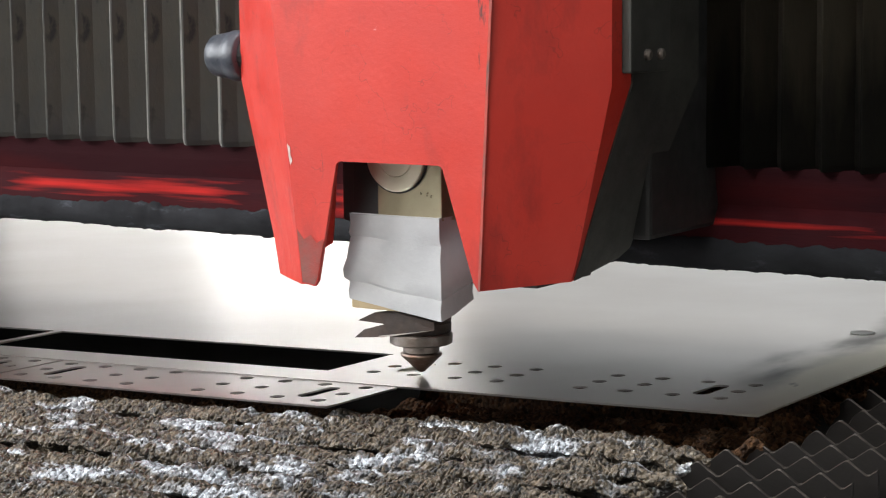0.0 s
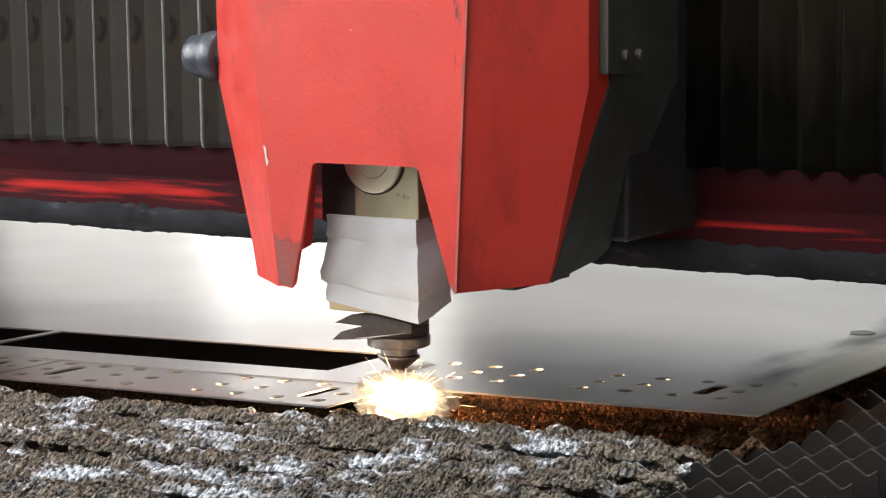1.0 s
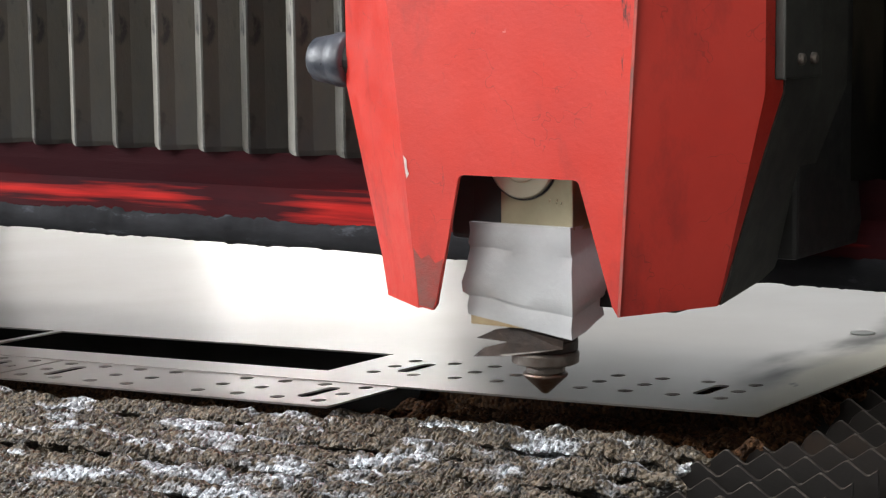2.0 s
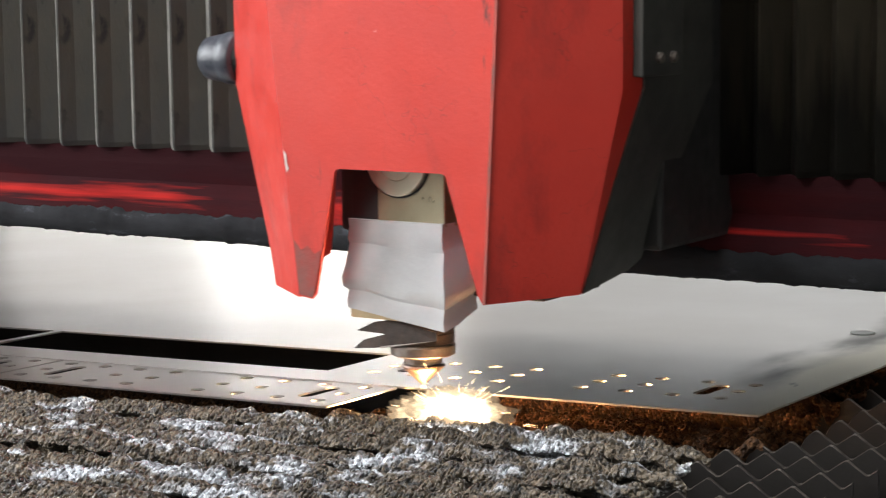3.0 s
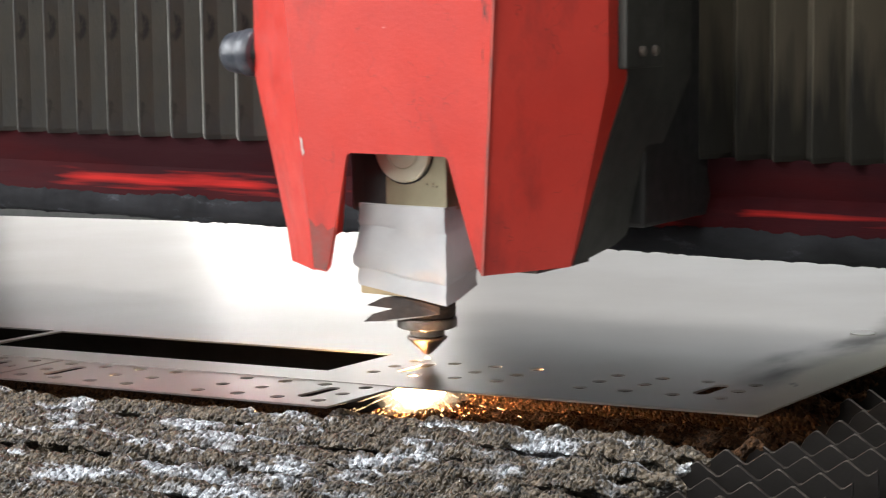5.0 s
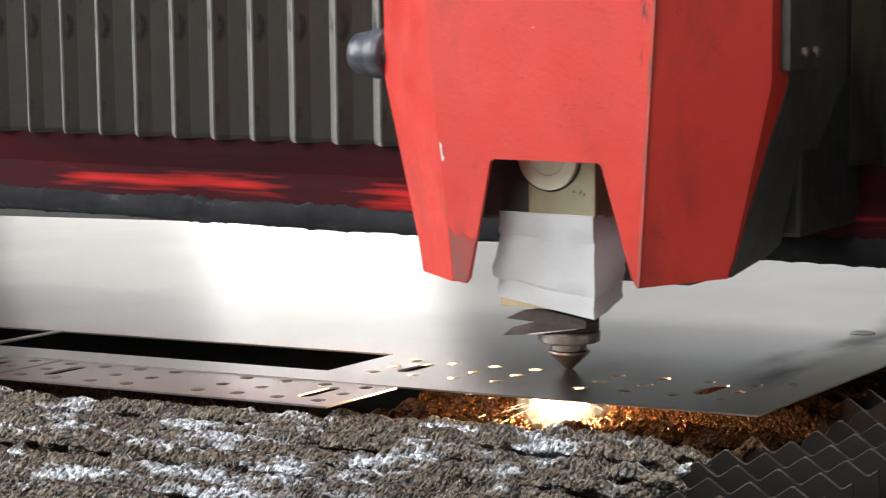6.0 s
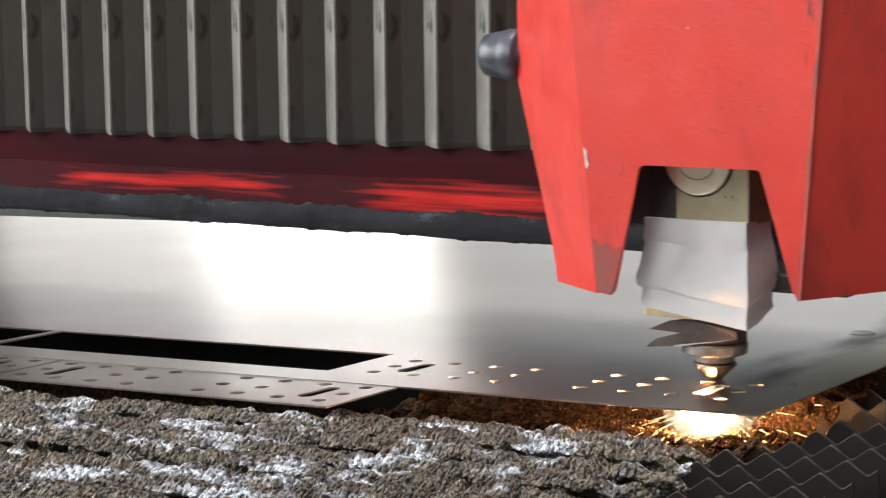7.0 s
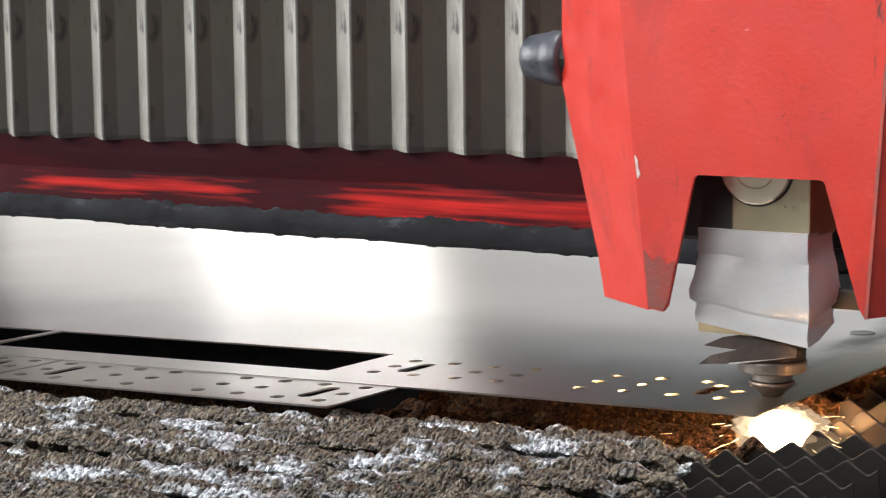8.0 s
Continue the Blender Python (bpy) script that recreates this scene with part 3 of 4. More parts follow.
def pleat_mesh():
    """One fold of the bellows: a narrow face turned one way and a broad one turned the other."""
    bm = bmesh.new()
    pts = [(-A, 0.0), (-A * 0.5, -D * 0.52), (-0.0012, -D * 0.985), (0.0, -D), (0.0012, -D * 0.985), (B * 0.35, -D * 0.55), (B, 0.0)]
    zs = (0.130, 0.134, 0.2, 0.3, 0.6)
    rows = [[bm.verts.new((x, y + (0.0012 if z == 0.130 else 0), z)) for x, y in pts] for z in zs]
    for a, b in zip(rows, rows[1:]):
        for i in range(len(pts) - 1):
            bm.faces.new((a[i], a[i + 1], b[i + 1], b[i]))
    bmesh.ops.solidify(bm, geom=bm.faces, thickness=0.0008)
    me = bpy.data.meshes.new("pleat")
    bm.to_mesh(me)
    bm.free()
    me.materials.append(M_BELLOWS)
    me.materials.append(M_PALE_FACE)
    # Faces turned left take the paler material.
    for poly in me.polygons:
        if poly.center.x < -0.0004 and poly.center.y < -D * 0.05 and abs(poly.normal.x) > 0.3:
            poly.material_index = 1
    return me


PLEAT = pleat_mesh()
SHADED_PLEAT = PLEAT.copy()
SHADED_PLEAT.transform(Matrix.Diagonal((-0.54, 1, 1, 1)))
SHADED_PLEAT.flip_normals()
SHADED_PLEAT.materials[0] = SHADED_PLEAT.materials[1] = M_SHADED_CLOTH
PLEATS = []
N_LEFT, N_RIGHT = 28, 34
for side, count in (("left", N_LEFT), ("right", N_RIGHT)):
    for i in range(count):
        ob = new("pleat", PLEAT if side == "left" else SHADED_PLEAT)
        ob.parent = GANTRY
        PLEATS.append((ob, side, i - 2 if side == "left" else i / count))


# ---- cutting carriage ----
def plan(z):
    """The cover's outline in plan at height z: front face, two chamfers, sides."""
    low = min(1.0, max(0.0, (0.765 - z) / (0.765 - 0.27)))       # taper below the bend
    wf = 0.325 - 0.058 * (0.97 - z) / 0.7                        # half the front face
    yf = -0.25 + 0.03 * (0.97 - z) / 0.7
    back = 0.42 - 0.22 * low
    xl, xr = -0.552 + 0.118 * low, 0.577 - 0.113 * low
    return [(x * U, y * U, z * U) for x, y in ((0.05 - wf, yf), (0.05 + wf, yf), (xr, -0.03), (xr, back), (xl, back), (xl, -0.03))]


def carriage():
    ob = new("cutting_carriage")
    tagged(ob, "worn red painted laser cutting head cover on the gantry", "cutting head")
    mid = 0.05
    # cover with the notch in its front face; each panel is a sheet of its own
    def panel(name, quads, mat, label=""):
        bm = bmesh.new()
        for q in quads:
            bm.faces.new([bm.verts.new(p) for p in q])
        bmesh.ops.remove_doubles(bm, verts=bm.verts, dist=1e-5)
        bmesh.ops.recalc_face_normals(bm, faces=bm.faces)
        bmesh.ops.solidify(bm, geom=bm.faces, thickness=0.0025)
        for e in bm.edges:
            e.smooth = len(e.link_faces) == 2 and e.calc_face_angle(0) < 0.6
        return part(name, bm, mat, ob, label, smooth=True)

    def front(x, z):
        return (x * U, (-0.25 + 0.03 * (0.97 - z) / 0.7) * U, z * U)
    zt, zn, zb = 1.9, 0.575, 0.272
    def wf(z):
        return 0.325 - 0.058 * (0.97 - z) / 0.7
    nl, nr = -0.096, 0.225           # notch at its top
    bl, br = -0.166, 0.300           # and at the tips
    r = 0.016
    arc = [(nl + r - r * math.cos(a), zn - r + r * math.sin(a)) for a in (0, 0.4, 0.8, 1.2, 1.57)]
    arc2 = [(nr - r + r * math.sin(a), zn - r + r * math.cos(a)) for a in (0, 0.4, 0.8, 1.2, 1.57)]
    outline = [(mid - wf(zt), zt), (mid - wf(zb), zb - 0.014), (bl - 0.012, zb - 0.020), (bl, zb - 0.006)] + arc + arc2 + \
              [(br, zb + 0.025), (br + 0.012, zb + 0.005), (mid + wf(zb), zb + 0.004), (mid + wf(zt), zt)]
    bm = bmesh.new()
    vs = [bm.verts.new(front(x, z)) for x, z in outline]
    es = [bm.edges.new((vs[i], vs[(i + 1) % len(vs)])) for i in range(len(vs))]
    bmesh.ops.triangle_fill(bm, edges=es, use_beauty=True, normal=(0, -1, 0))
    bmesh.ops.recalc_face_normals(bm, faces=bm.faces)
    made = bmesh.ops.extrude_face_region(bm, geom=list(bm.faces))["geom"]
    for g in made:
        if isinstance(g, bmesh.types.BMVert):
            g.co.y += 0.0025
    bmesh.ops.recalc_face_normals(bm, faces=bm.faces)
    part("front_panel", bm, M_RED, ob)
    hs = (0.27, 0.34, 0.41, 0.48, 0.55, 0.62, 0.69, 0.765, 1.9)
    P = [plan(z) for z in hs]
    def skew(p, dz):
        return (p[0], p[1], p[2] + dz * U)
    low_r = [skew(P[0][1], 0.004), skew(P[0][2], 0.014), skew(P[0][3], 0.045), skew(P[0][4], 0.03), skew(P[0][5], -0.026), skew(P[0][0], -0.016)]
    Q = [low_r] + [p[1:] + p[:1] for p in P[1:]]
    panel("chamfer_panel", [(a[0], a[1], b[1], b[0]) for a, b in zip(Q, Q[1:])], M_RED)
    panel("chamfer_panel", [(a[4], a[5], b[5], b[4]) for a, b in zip(Q, Q[1:])], M_RED)
    panel("side_panel", [(a[1], a[2], b[2], b[1]) for a, b in zip(Q, Q[1:])], M_RED)
    panel("side_panel", [(a[3], a[4], b[4], b[3]) for a, b in zip(Q, Q[1:])], M_RED)
    # worn fold between the front and the chamfer
    bm = bmesh.new()
    for a, b in zip(Q, Q[1:]):
        pa, pb = Vector(a[0]), Vector(b[0])
        w = Vector((0.0011, -0.0004, 0))
        off = Vector((0.0001, -0.0006, 0))
        bm.faces.new([bm.verts.new(pa - w * 1.1 + off), bm.verts.new(pa + w + off), bm.verts.new(pb + w + off), bm.verts.new(pb - w * 1.1 + off)])
    bmesh.ops.remove_doubles(bm, verts=bm.verts, dist=1e-5)
    part("worn_fold", bm, M_EDGE, ob, "rubbed brown paint along the fold")
    # scuffed bare tip of one leg
    def notch_edge(z):
        return bl + (nl - bl) * (z - zb) / (zn - r - zb) - 0.0006
    up = (0.125, 0.100, 0.112, 0.092, 0.104)
    tip = [(mid - wf(zb + up[0]) + 0.003 + (notch_edge(zb + h) - mid + wf(zb + up[0]) - 0.003) * i / 4, zb + h) for i, h in enumerate(up)]
    tip += [(notch_edge(zb + 0.006), zb + 0.006), (bl - 0.010, zb - 0.016), (mid - wf(zb) + 0.003, zb - 0.011)]
    bm = bmesh.new()
    vs = [bm.verts.new(Vector(front(x, z)) - Vector((0, 0.0004, 0))) for x, z in tip]
    es = [bm.edges.new((vs[i], vs[(i + 1) % len(vs)])) for i in range(len(vs))]
    bmesh.ops.triangle_fill(bm, edges=es, use_beauty=True, normal=(0, -1, 0))
    part("scuffed_tip", bm, M_SCUFF, ob, "bare scuffed grey metal tip")
    # chip in the paint on the fold, down to the pale primer
    bm = bmesh.new()
    chip = [(0.002, 0.615), (0.010, 0.606), (0.009, 0.585), (0.013, 0.572), (0.005, 0.560), (0.003, 0.580)]
    bm.faces.new([bm.verts.new(Vector(front(mid - wf(z) + x, z)) - Vector((0, 0.0005, 0))) for x, z in chip])
    part("paint_chip", bm, M_PRIMER, ob, "pale primer where the paint has chipped")
    # rear mounting plate, hinge and dark body
    bm = bmesh.new()
    block(bm, (-0.42 * U, 0.24 * U, 0.36 * U), (0.54 * U, BEAM_Y + 0.02, 1.9 * U), 0.003)
    part("mounting_block", bm, M_BLACK, ob)

    def on_side(a, f):
        p, q = Vector(a[1]), Vector(a[2])
        return tuple(p + (q - p) * f + Vector((0.0012, 0, 0)))
    # Plate is carried forward over the red side to stand in for its shade.
    panel("side_plate", [(on_side(a, 0.04 + 0.20 * i / 8), on_side(a, 1.02), on_side(b, 1.02), on_side(b, 0.04 + 0.20 * (i + 1) / 8)) for i, (a, b) in enumerate(zip(Q, Q[1:]))], M_DARK, "dark grey side plate widened over the shaded red side")
    bm = bmesh.new()
    block(bm, (0.574 * U, 0.02 * U, 0.792 * U), (0.602 * U, 0.23 * U, 1.02 * U), 0.0015)
    hinge = part("hinge", bm, M_DARK, ob, "dark steel hinge with two screws")
    for dy in (0.10, 0.17):
        bm = bmesh.new()
        lathe(bm, [(0.0035, 0), (0.0035, 0.002), (0.0022, 0.0032)], 16)
        part("screw", bm, M_CERAMIC, hinge, at=pose(0.602 * U, dy * U, 0.835 * U, 0, 90, 0))
    bm = bmesh.new()
    block(bm, (-0.09 * U, 0.02 * U, 0.25 * U), (0.34 * U, 0.30 * U, 0.30 * U), 0.002)
    part("under_tray", bm, M_BLACK, ob)
    bm = bmesh.new()
    block(bm, (-0.190 * U, 0.03 * U, 0.285 * U), (-0.110 * U, 0.25 * U, 0.9 * U), 0.001)
    part("guide_bracket", bm, M_BLACK, ob)
    # knob on the far side
    bm = bmesh.new()
    lathe(bm, [(0.0158, 0), (0.0168, 0.002), (0.0172, 0.010), (0.0158, 0.011), (0.0162, 0.013), (0.0140, 0.026), (0.0122, 0.028)], 28)
    part("knob", bm, M_BLUE, ob, "dusty blue grey plastic knob", smooth=True, at=pose(-0.552 * U, 0.0, 0.826 * U, 0, -90, 0))
    bm = bmesh.new()
    lathe(bm, [(0.012, -0.03), (0.012, 0.0)], 20)
    part("knob_stem", bm, M_BLACK, ob, at=pose(-0.552 * U, 0.0, 0.826 * U, 0, -90, 0))
    return ob


def streak(bm, a, b, r):
    a, b = Vector(a), Vector(b)
    d = (b - a).normalized()
    s = d.cross(Vector((0.3, 0.8, 0.5))).normalized()
    t = d.cross(s)
    ring = [bm.verts.new(a + r * (math.cos(k) * s + math.sin(k) * t)) for k in (0, 2.094, 4.189)]
    tip, tail = bm.verts.new(b), bm.verts.new(a - d * r * 2)
    for i in range(3):
        j = (i + 1) % 3
        bm.faces.new((ring[i], ring[j], tip))
        bm.faces.new((ring[j], ring[i], tail))


def cutting_tool(parent):
    ob = new("cutting_tool")
    ob.parent = parent
    bm = bmesh.new()
    lathe(bm, [(0.0012, 0.0), (0.0022, 0.0004), (0.0128, 0.0105), (0.0135, 0.0112), (0.0137, 0.0120), (0.0133, 0.0128), (0.0100, 0.0132)], 48)
    part("nozzle", bm, M_NOZZLE, ob, "heat-stained conical nozzle")
    bm = bmesh.new()
    lathe(bm, [(0.0100, 0.0130), (0.0118, 0.0136), (0.0120, 0.0180), (0.0122, 0.0186)], 48)
    part("neck", bm, M_CERAMIC, ob)
    bm = bmesh.new()
    lathe(bm, [(0.0125, 0.0185), (0.0190, 0.0188), (0.0203, 0.0196), (0.0205, 0.0250), (0.0198, 0.0262), (0.0188, 0.0266)], 56)
    part("lock_ring", bm, M_CERAMIC, ob)
    bm = bmesh.new()
    lathe(bm, [(0.0186, 0.0264), (0.0196, 0.0272), (0.0198, 0.0330), (0.0192, 0.0336), (0.0197, 0.0342), (0.0197, 0.0470)], 56)
    part("collar", bm, M_COLLAR, ob, "scorched dark collar")
    # torn tape flag with two pointed ends
    bm = bmesh.new()
    ring = [(-0.0375, 0.0225), (-0.020, 0.0243), (0.0245, 0.0322), (0.0250, 0.0375), (-0.010, 0.0425), (-0.021, 0.0405), (-0.035, 0.0340), (-0.013, 0.0335), (-0.030, 0.0285)]
    vs = [bm.verts.new((x, -0.0215 - 0.001 * (i % 2), z)) for i, (x, z) in enumerate(ring)]
    es = [bm.edges.new((vs[i], vs[(i + 1) % len(vs)])) for i in range(len(vs))]
    bmesh.ops.triangle_fill(bm, edges=es, use_beauty=True, normal=(0, -1, 0))
    bmesh.ops.solidify(bm, geom=bm.faces, thickness=0.0009)
    part("torn_tape", bm, M_COLLAR, ob, "scorched torn tape with pointed ends")
    bm = bmesh.new()
    streak(bm, (-0.016, -0.0232, 0.0252), (0.0250, -0.0232, 0.0325), 0.0007)
    part("tape_edge", bm, M_TAPE_EDGE, ob, "pale torn edge of the tape")
    # wrapped block, creased
    bm = bmesh.new()
    x0, x1, y0, y1 = -0.0355, 0.0335, -0.0280, 0.0090
    levels = ((0.0385, -0.001, 0.002, 0.0), (0.0440, -0.0015, 0.0005, -0.0006), (0.0510, -0.0010, 0.0012, 0.0016), (0.0535, -0.0045, 0.0040, -0.0010), (0.0600, -0.0050, 0.0055, -0.0022),
              (0.0680, -0.0025, 0.0040, -0.0012), (0.0760, -0.0006, 0.0030, -0.0014), (0.0840, 0.0004, 0.0008, 0.0014), (0.0870, -0.0002, 0.0, -0.0004), (0.0950, 0.0006, -0.0006, 0.0), (0.1010, 0.0003, -0.0003, -0.0006))
    loops = []
    for z, dl, dr, dy in levels:
        lift = (z - 0.0385) / 0.0625
        z = 0.0442 + lift * 0.0605
        dy *= 0.7
        drop = 0.0100 * (1 - lift)
        pts = []
        for i in range(10):
            f = i / 9
            w = 0.0016 * noise.noise((f * 4, z * 50, 2.0)) + dy * (0.5 + 0.7 * noise.noise((f * 2.3, z * 20, 5.0)) + 0.3)
            zz = 0.0028 * noise.noise((f * 2.6, z * 15, 4.0)) * math.sin(math.pi * min(1, max(0, lift)))
            pts.append((x0 + dl + (x1 - x0 + dr * 0.3 - dl) * f, y0 + w, z + drop * (0.5 - f) + zz))
        for f in (0.33, 0.66, 1.0):
            w = 0.0014 * noise.noise((f * 5, z * 60, 7.0))
            pts.append((x1 + dr + w, y0 + (y1 - y0) * f, z - drop * 0.5 + drop * f))
        for f in (0.5, 1.0):
            pts.append((x1 + (x0 - x1) * f + dl * f, y1, z + drop * 0.5))
        loops.append(pts)
    made = shell(bm, loops)
    bm.faces.new(made[0][::-1])
    bm.faces.new(made[-1])
    bmesh.ops.recalc_face_normals(bm, faces=bm.faces)
    for e in bm.edges:
        e.smooth = e.calc_face_angle(0) < 0.55
    part("tape_wrap", bm, M_WRAP, ob, "creased white tape wrapped round the head", smooth=True)
    bm = bmesh.new()
    block(bm, (-0.0355, -0.0272, 0.0432), (0.0200, 0.008, 0.0500), 0.001)
    part("wrapped_body", bm, M_BEIGE, ob, "beige metal block under the tape")
    bm = bmesh.new()
    block(bm, (-0.0150, -0.0255, 0.102), (0.0335, 0.012, 0.21), 0.0008)
    part("lens_housing", bm, M_ALU, ob, "dull brushed alloy housing")
    bm = bmesh.new()
    block(bm, (-0.0350, -0.0245, 0.102), (-0.0152, 0.012, 0.21), 0.0008)
    part("side_cover", bm, M_BLACK, ob)
    bm = bmesh.new()
    lathe(bm, [(0.0222, 0), (0.0222, 0.0020), (0.0212, 0.0028), (0.0130, 0.0028), (0.0126, 0.0022), (0.0122, 0.0028), (0.0, 0.0028)], 48, cap=False)
    part("round_cap", bm, M_CAP, ob, "turned round metal cap", at=pose(0.0005, -0.0256, 0.1420, 90, 0, 0))
    bm = bmesh.new()
    lathe(bm, [(0.0234, 0), (0.0234, 0.0006), (0.0223, 0.0006)], 48, cap=False)
    part("cap_groove", bm, M_BLACK, ob, at=pose(0.0005, -0.0256, 0.1420, 90, 0, 0))
    return ob


CARRIAGE = carriage()
TOOL = cutting_tool(CARRIAGE)


# ---- cutting flame and sparks ----
def bloom_shell(name, strength, cover):
    """See-through emission that stands in for the bloom round a hot core."""
    m = bpy.data.materials.new(name)
    m.use_nodes = True
    n, l = m.node_tree.nodes, m.node_tree.links
    n.remove(n["Principled BSDF"])
    e, t, x = n.new("ShaderNodeEmission"), n.new("ShaderNodeBsdfTransparent"), n.new("ShaderNodeMixShader")
    e.inputs[0].default_value, e.inputs[1].default_value = (1.0, 0.72, 0.44, 1), strength
    x.inputs[0].default_value = cover
    l.new(t.outputs[0], x.inputs[1])
    l.new(e.outputs[0], x.inputs[2])
    l.new(x.outputs[0], n["Material Output"].inputs[0])
    return m


def hot_cloud(ob, mid, half, top, core):
    """A white hot core in thinning shells that stand in for its bloom."""
    def cloud(size, rough, seed):
        bm = bmesh.new()
        bmesh.ops.create_icosphere(bm, subdivisions=4, radius=1)
        off = Vector((seed * 3.7, seed * 1.3, seed * 5.1))
        for v in bm.verts:
            p = v.co.copy()
            lump = 1 + rough * (0.32 * noise.noise(p * 2.5 + off) + 0.30 * noise.noise(p * 6 + off) + 0.15 * noise.noise(p * 13 + off))
            x, y, z = p * lump
            v.co = (mid[0] + half[0] * size * x, mid[1] + half[1] * size * y, min(top, mid[2] + half[2] * size * z))
        return bm
    part("molten_jet", cloud(0.72, 1.0, 0), core, ob, "white hot core", smooth=True)
    for i, cover in enumerate((0.34, 0.26, 0.20, 0.13)):
        part("bloom_shell", cloud(0.84 + 0.17 * i, 1.0, i + 1), bloom_shell("bloom_shell", 5.0 / 2 ** i, cover), ob, "bloom round the core as thin glowing shells", smooth=True)


def flame():
    ob = new("cutting_flame")
    tagged(ob, "white hot molten jet with sparks under the sheet", "flame")
    rng = random.Random(4)

    hot_cloud(ob, (0.019, 0, -0.0150), (0.030, 0.019, 0.0135), -0.0030, M_HOT)
    bm = bmesh.new()
    bmesh.ops.create_icosphere(bm, subdivisions=3, radius=0.0016, matrix=Matrix.Translation((0, 0, 0.003)))
    part("cut_spot", bm, M_SPARK, ob)
    bm = bmesh.new()
    for _ in range(110):
        a = rng.gauss(0.0, 0.8)
        e = rng.gauss(-0.20, 0.28)
        d = Vector((math.cos(a) * math.cos(e), math.sin(a) * math.cos(e), math.sin(e)))
        r0, ln = 0.02 + abs(rng.gauss(0.0, 0.028)), rng.uniform(0.002, 0.014)
        s = Vector((0.008, 0, -0.010)) + d * r0
        e2 = s + d * ln
        if max(s.z, e2.z) < -0.003:
            streak(bm, s, e2, rng.uniform(0.00007, 0.00020))
    tagged(part("spark_shower", bm, M_SPARK, ob, "short orange sparks"), kind="stuff")
    return ob


FLAME = flame()


def spray():
    """Sparks and hot gas thrown up over the bed while the corner is cut."""
    rng = random.Random(9)
    ob = new("spark_spray")
    tagged(ob, "white hot burst and thin sparks flying off the cut", "sparks")
    bm = bmesh.new()
    for _ in range(80):
        a = math.pi + rng.gauss(0.05, 0.30)
        e = rng.gauss(0.06, 0.10)
        d = Vector((math.cos(a) * math.cos(e), math.sin(a) * math.cos(e), math.sin(e)))
        s = d * rng.uniform(0.01, 0.13) + Vector((0, 0, 0.002))
        streak(bm, s, s + d * rng.uniform(0.006, 0.035), rng.uniform(0.00005, 0.00013))
    tagged(part("spark_streaks", bm, M_SPARK, ob), kind="stuff")
    return ob


def burst():
    """Burst that rises out from under the sheet's edge, its bloom built as shells."""
    rng = random.Random(12)
    ob = new("glare_burst")
    tagged(ob, "white hot burst with its bloom at the sheet's edge", "burst")
    hot_cloud(ob, (0, 0, 0.002), (0.025, 0.015, 0.0115), 0.03, M_GLARE)
    bm = bmesh.new()
    for _ in range(90):
        a, e = rng.uniform(0, 2 * math.pi), rng.uniform(-0.1, 0.9)
        d = Vector((math.cos(a) * math.cos(e), math.sin(a) * math.cos(e), math.sin(e)))
        s = d * (0.010 + abs(rng.gauss(0, 0.010)))
        streak(bm, s, s + d * rng.uniform(0.003, 0.012), rng.uniform(0.0001, 0.00025))
    tagged(part("spark_shower", bm, M_SPARK, ob, "short orange sparks"), kind="stuff")
    return ob


BURST = burst()
SPRAY = spray()


# ---- what moves ----
# seconds, head along the beam, gantry along the bed, tool over the bed, flame drop, flame heading
PATH = [
    (0.00, -2.906, 4.345, 0.012, -0.600, -57),
    (0.20, -2.903, 4.348, 0.012, -0.100, -57),
    (0.35, -2.900, 4.349, 0.012, -0.030, -57),
    (0.50, -2.899, 4.349, 0.012, -0.015, -57),
    (0.60, -2.874, 4.330, 0.012, 0.000, -57),
    (0.80, -2.905, 4.294, 0.012, 0.000, -57),
    (1.00, -2.938, 4.289, 0.012, 0.000, -57),
    (1.20, -2.926, 4.268, 0.012, 0.000, -57),
    (1.30, -2.907, 4.325, 0.012, -0.020, -57),
    (1.40, -2.900, 4.349, 0.025, -0.600, -57),
    (1.50, -2.899, 4.350, 0.062, -0.800, -54),
    (1.60, -2.760, 4.270, 0.075, -0.800, -51),
    (1.70, -2.562, 4.164, 0.080, -0.800, -48),
    (1.85, -2.430, 4.166, 0.060, -0.800, -44),
    (2.15, -2.430, 4.168, 0.020, -0.100, -22),
    (2.30, -2.490, 4.168, 0.020, 0.000, -22),
    (2.80, -2.700, 4.170, 0.022, 0.000, -22),
    (3.00, -2.783, 4.169, 0.022, 0.000, -22),
    (3.50, -2.973, 4.160, 0.024, 0.000, -22),
    (3.70, -3.045, 4.165, 0.022, 0.000, -22),
    (3.80, -3.055, 4.190, 0.020, 0.000, -38),
    (4.00, -3.072, 4.262, 0.016, 0.000, -45),
    (4.20, -3.085, 4.345, 0.013, 0.000, -50),
    (4.50, -3.109, 4.471, 0.010, 0.000, -57),
    (4.70, -3.120, 4.554, 0.010, 0.000, -64),
    (4.80, -3.115, 4.572, 0.010, 0.000, -68),
    (5.00, -3.040, 4.575, 0.010, 0.000, -75),
    (5.80, -2.670, 4.572, 0.010, 0.000, -75),
    (6.00, -2.596, 4.575, 0.010, 0.000, -75),
    (6.50, -2.397, 4.574, 0.012, 0.000, -75),
    (7.00, -2.178, 4.576, 0.016, 0.000, -75),
    (7.40, -2.010, 4.590, 0.018, 0.000, -75),
    (7.50, -1.995, 4.590, 0.018, 0.000, -70),
    (7.70, -1.965, 4.530, 0.018, 0.000, -60),
    (8.00, -1.949, 4.407, 0.020, 0.000, -50),
]


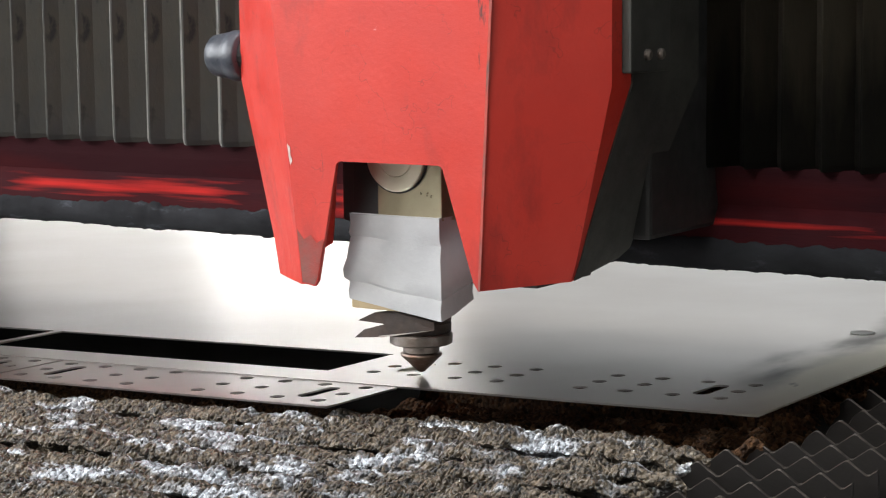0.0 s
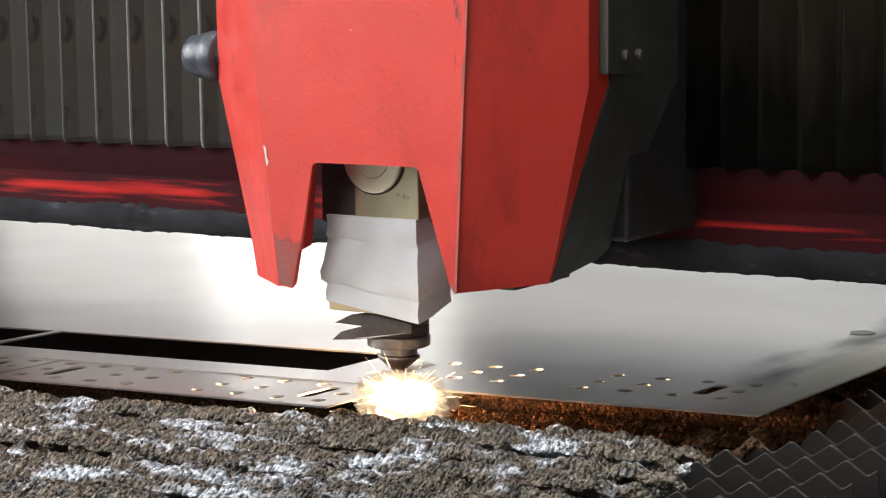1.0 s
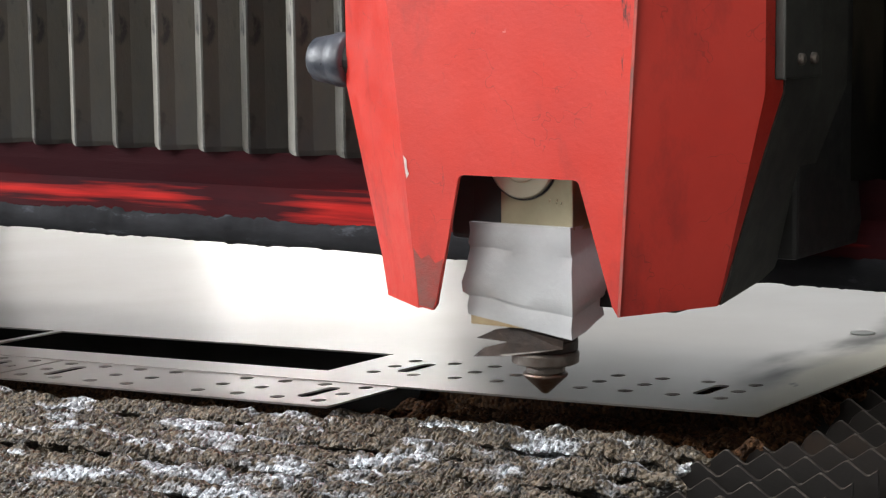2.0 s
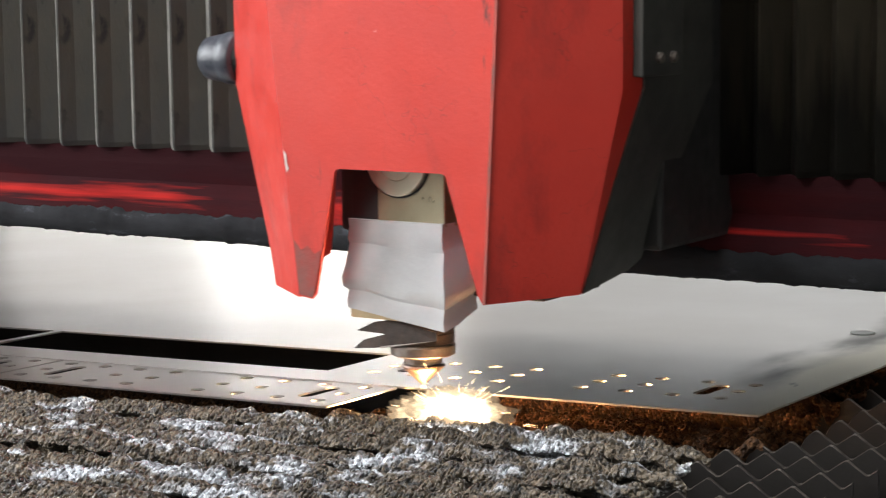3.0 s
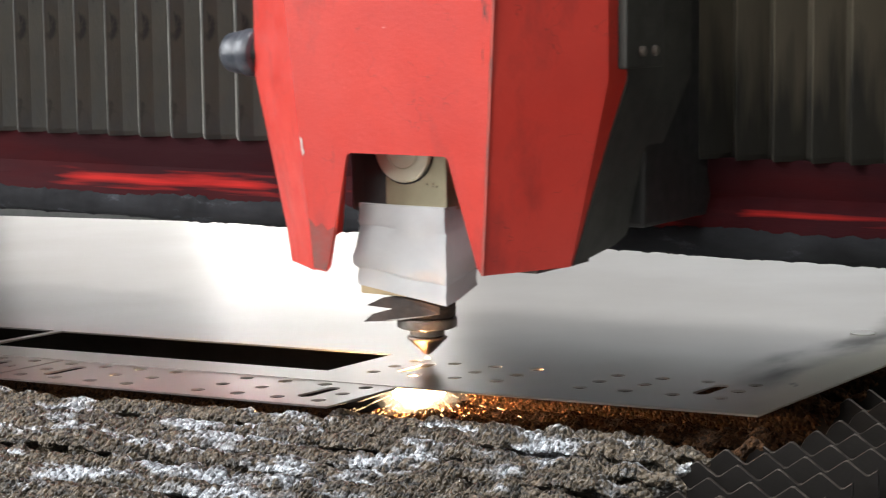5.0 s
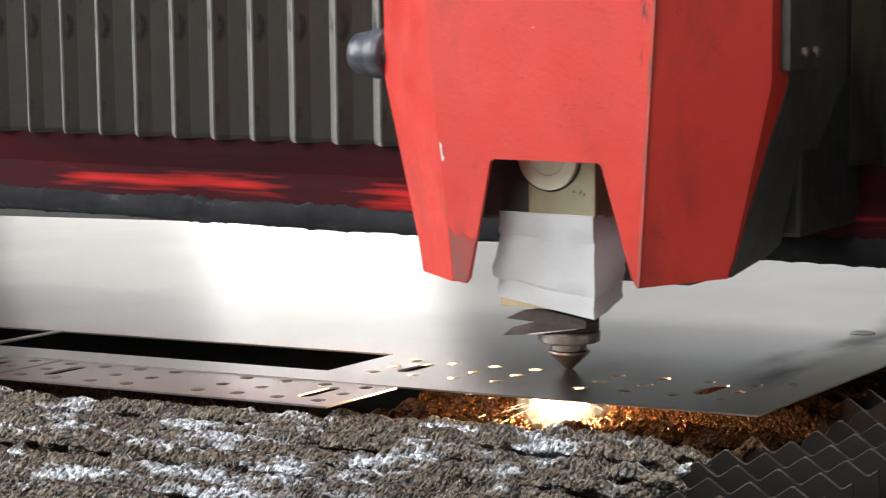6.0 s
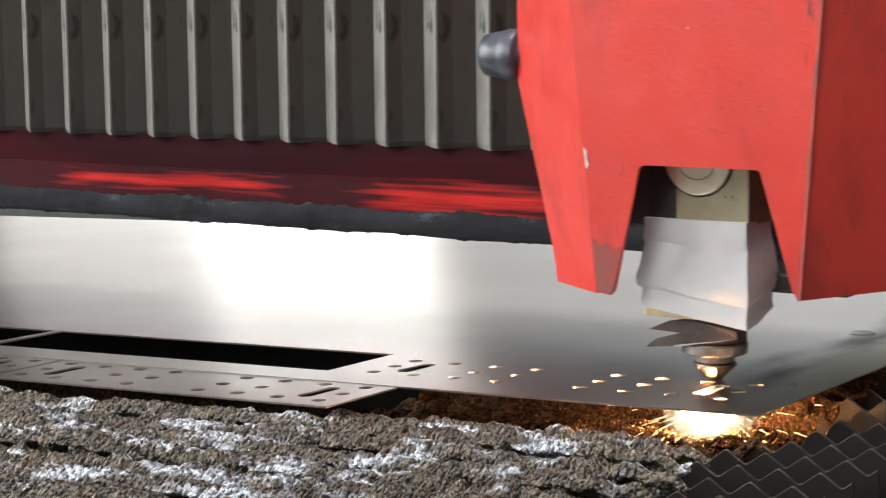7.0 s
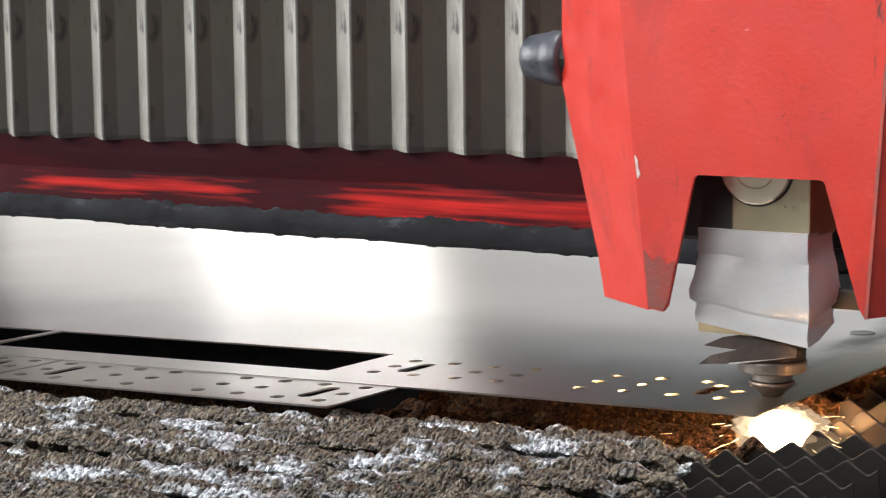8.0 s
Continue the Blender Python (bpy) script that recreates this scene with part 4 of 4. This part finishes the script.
def motions():
    head = [(t, x * U, y * U, h * U, f * U, a) for t, x, y, h, f, a in PATH]
    walk(GANTRY, [(t, pose(0, y, 0)) for t, x, y, h, f, a in head])
    walk(CARRIAGE, [(t, pose(x, y, 0)) for t, x, y, h, f, a in head])
    walk(TOOL, [(t, pose(0, 0, h)) for t, x, y, h, f, a in head])
    for ob, side, share in PLEATS:
        rows = []
        for t, x, y, h, f, a in head:
            if side == "left":      # the folds are pushed together evenly
                follow = min(1.0, max(0.0, 1 - 0.055 * (share + 1)))
                at = (-2.965 - 0.2 * share) * U + (x + 1.949 * U) * follow
                gap = 0.2 + (x / U + 1.949) * (0.055 if share < 17 else 0.0)
                lean = min(14.0, max(0.0, 170.0 * (0.2 - gap)))
                at += D * math.sin(radians(lean))
            else:
                at, lean = x + 0.54 * U + (1.3 * U - x - 0.54 * U) * share, 0.0
            rows.append((t, pose(at, BEAM_Y + 0.012, 0, 0, 0, -lean)))
        walk(ob, rows)
    walk(FLAME, [(t, pose(x, y, on_bed(x, y) - 0.003 + f, 0, 0, a)) for t, x, y, h, f, a in head])
    flying = {3.8: (0.0, 30), 4.2: (-0.003, 34), 4.5: (-0.001, 50), 4.7: (-0.001, 50)}     # height and heading while the sparks fly
    walk(SPRAY, [(t, pose(x, y, flying.get(t, (-0.3, 30))[0], 0, 0, flying.get(t, (-0.3, 30))[1])) for t, x, y, h, f, a in head])
    walk(BURST, [(0.0, pose(-0.6796, 1.02, -0.13)), (0.38, pose(-0.6796, 1.02, -0.13)), (0.45, pose(-0.6796, 1.02, -0.0038)), (0.5, pose(-0.6796, 1.02, 0.0002)),
                 (0.7, pose(-0.6668, 1.02, 0.0015)), (1.0, pose(-0.6963, 1.02, -0.0005)), (1.2, pose(-0.6858, 1.01, -0.0043)), (1.3, pose(-0.6792, 1.01, -0.0043)),
                 (1.36, pose(-0.6792, 1.01, -0.06)), (1.45, pose(-0.6792, 1.01, -0.13)), (2.05, pose(-0.6, 1.01, -0.13)), (2.2, pose(-0.5911, 1.01, 0.0005)),
                 (2.8, pose(-0.6406, 1.01, -0.0027)), (3.0, pose(-0.6514, 1.01, -0.0039)), (3.3, pose(-0.6846, 1.01, -0.0052)), (3.5, pose(-0.679, 1.0, -0.0011)),
                 (3.7, pose(-0.7213, 0.99, 0.0008)), (4.0, pose(-0.717, 0.99, 0.0002)), (4.2, pose(-0.7188, 1.02, -0.010)), (4.5, pose(-0.7031, 1.03, -0.011)),
                 (4.7, pose(-0.7031, 1.035, -0.014)), (4.85, pose(-0.7031, 1.035, -0.13)), (8.0, pose(-0.7031, 1.035, -0.13))])
    sx, sy = BACK_PATTERN[0] + SLOTS[0][0], BACK_PATTERN[1] + SLOTS[0][1]
    z = on_bed(sx, sy)
    walk(SLUG, [(0.0, pose(sx, sy, z)), (1.33, pose(sx, sy, z)), (1.4, pose(sx, sy - 0.002, z - 0.012, 35, 0, 0)), (1.5, pose(-2.782 * U, 4.125 * U, -0.011, 84, 14, 8)),
                (1.7, pose(-2.782 * U, 4.125 * U, -0.045, 84, 0, 14)), (2.0, pose(-2.782 * U, 4.125 * U, -0.120, 84, 0, 20)), (8.0, pose(-2.782 * U, 4.125 * U, -0.120, 84, 0, 20))])


motions()
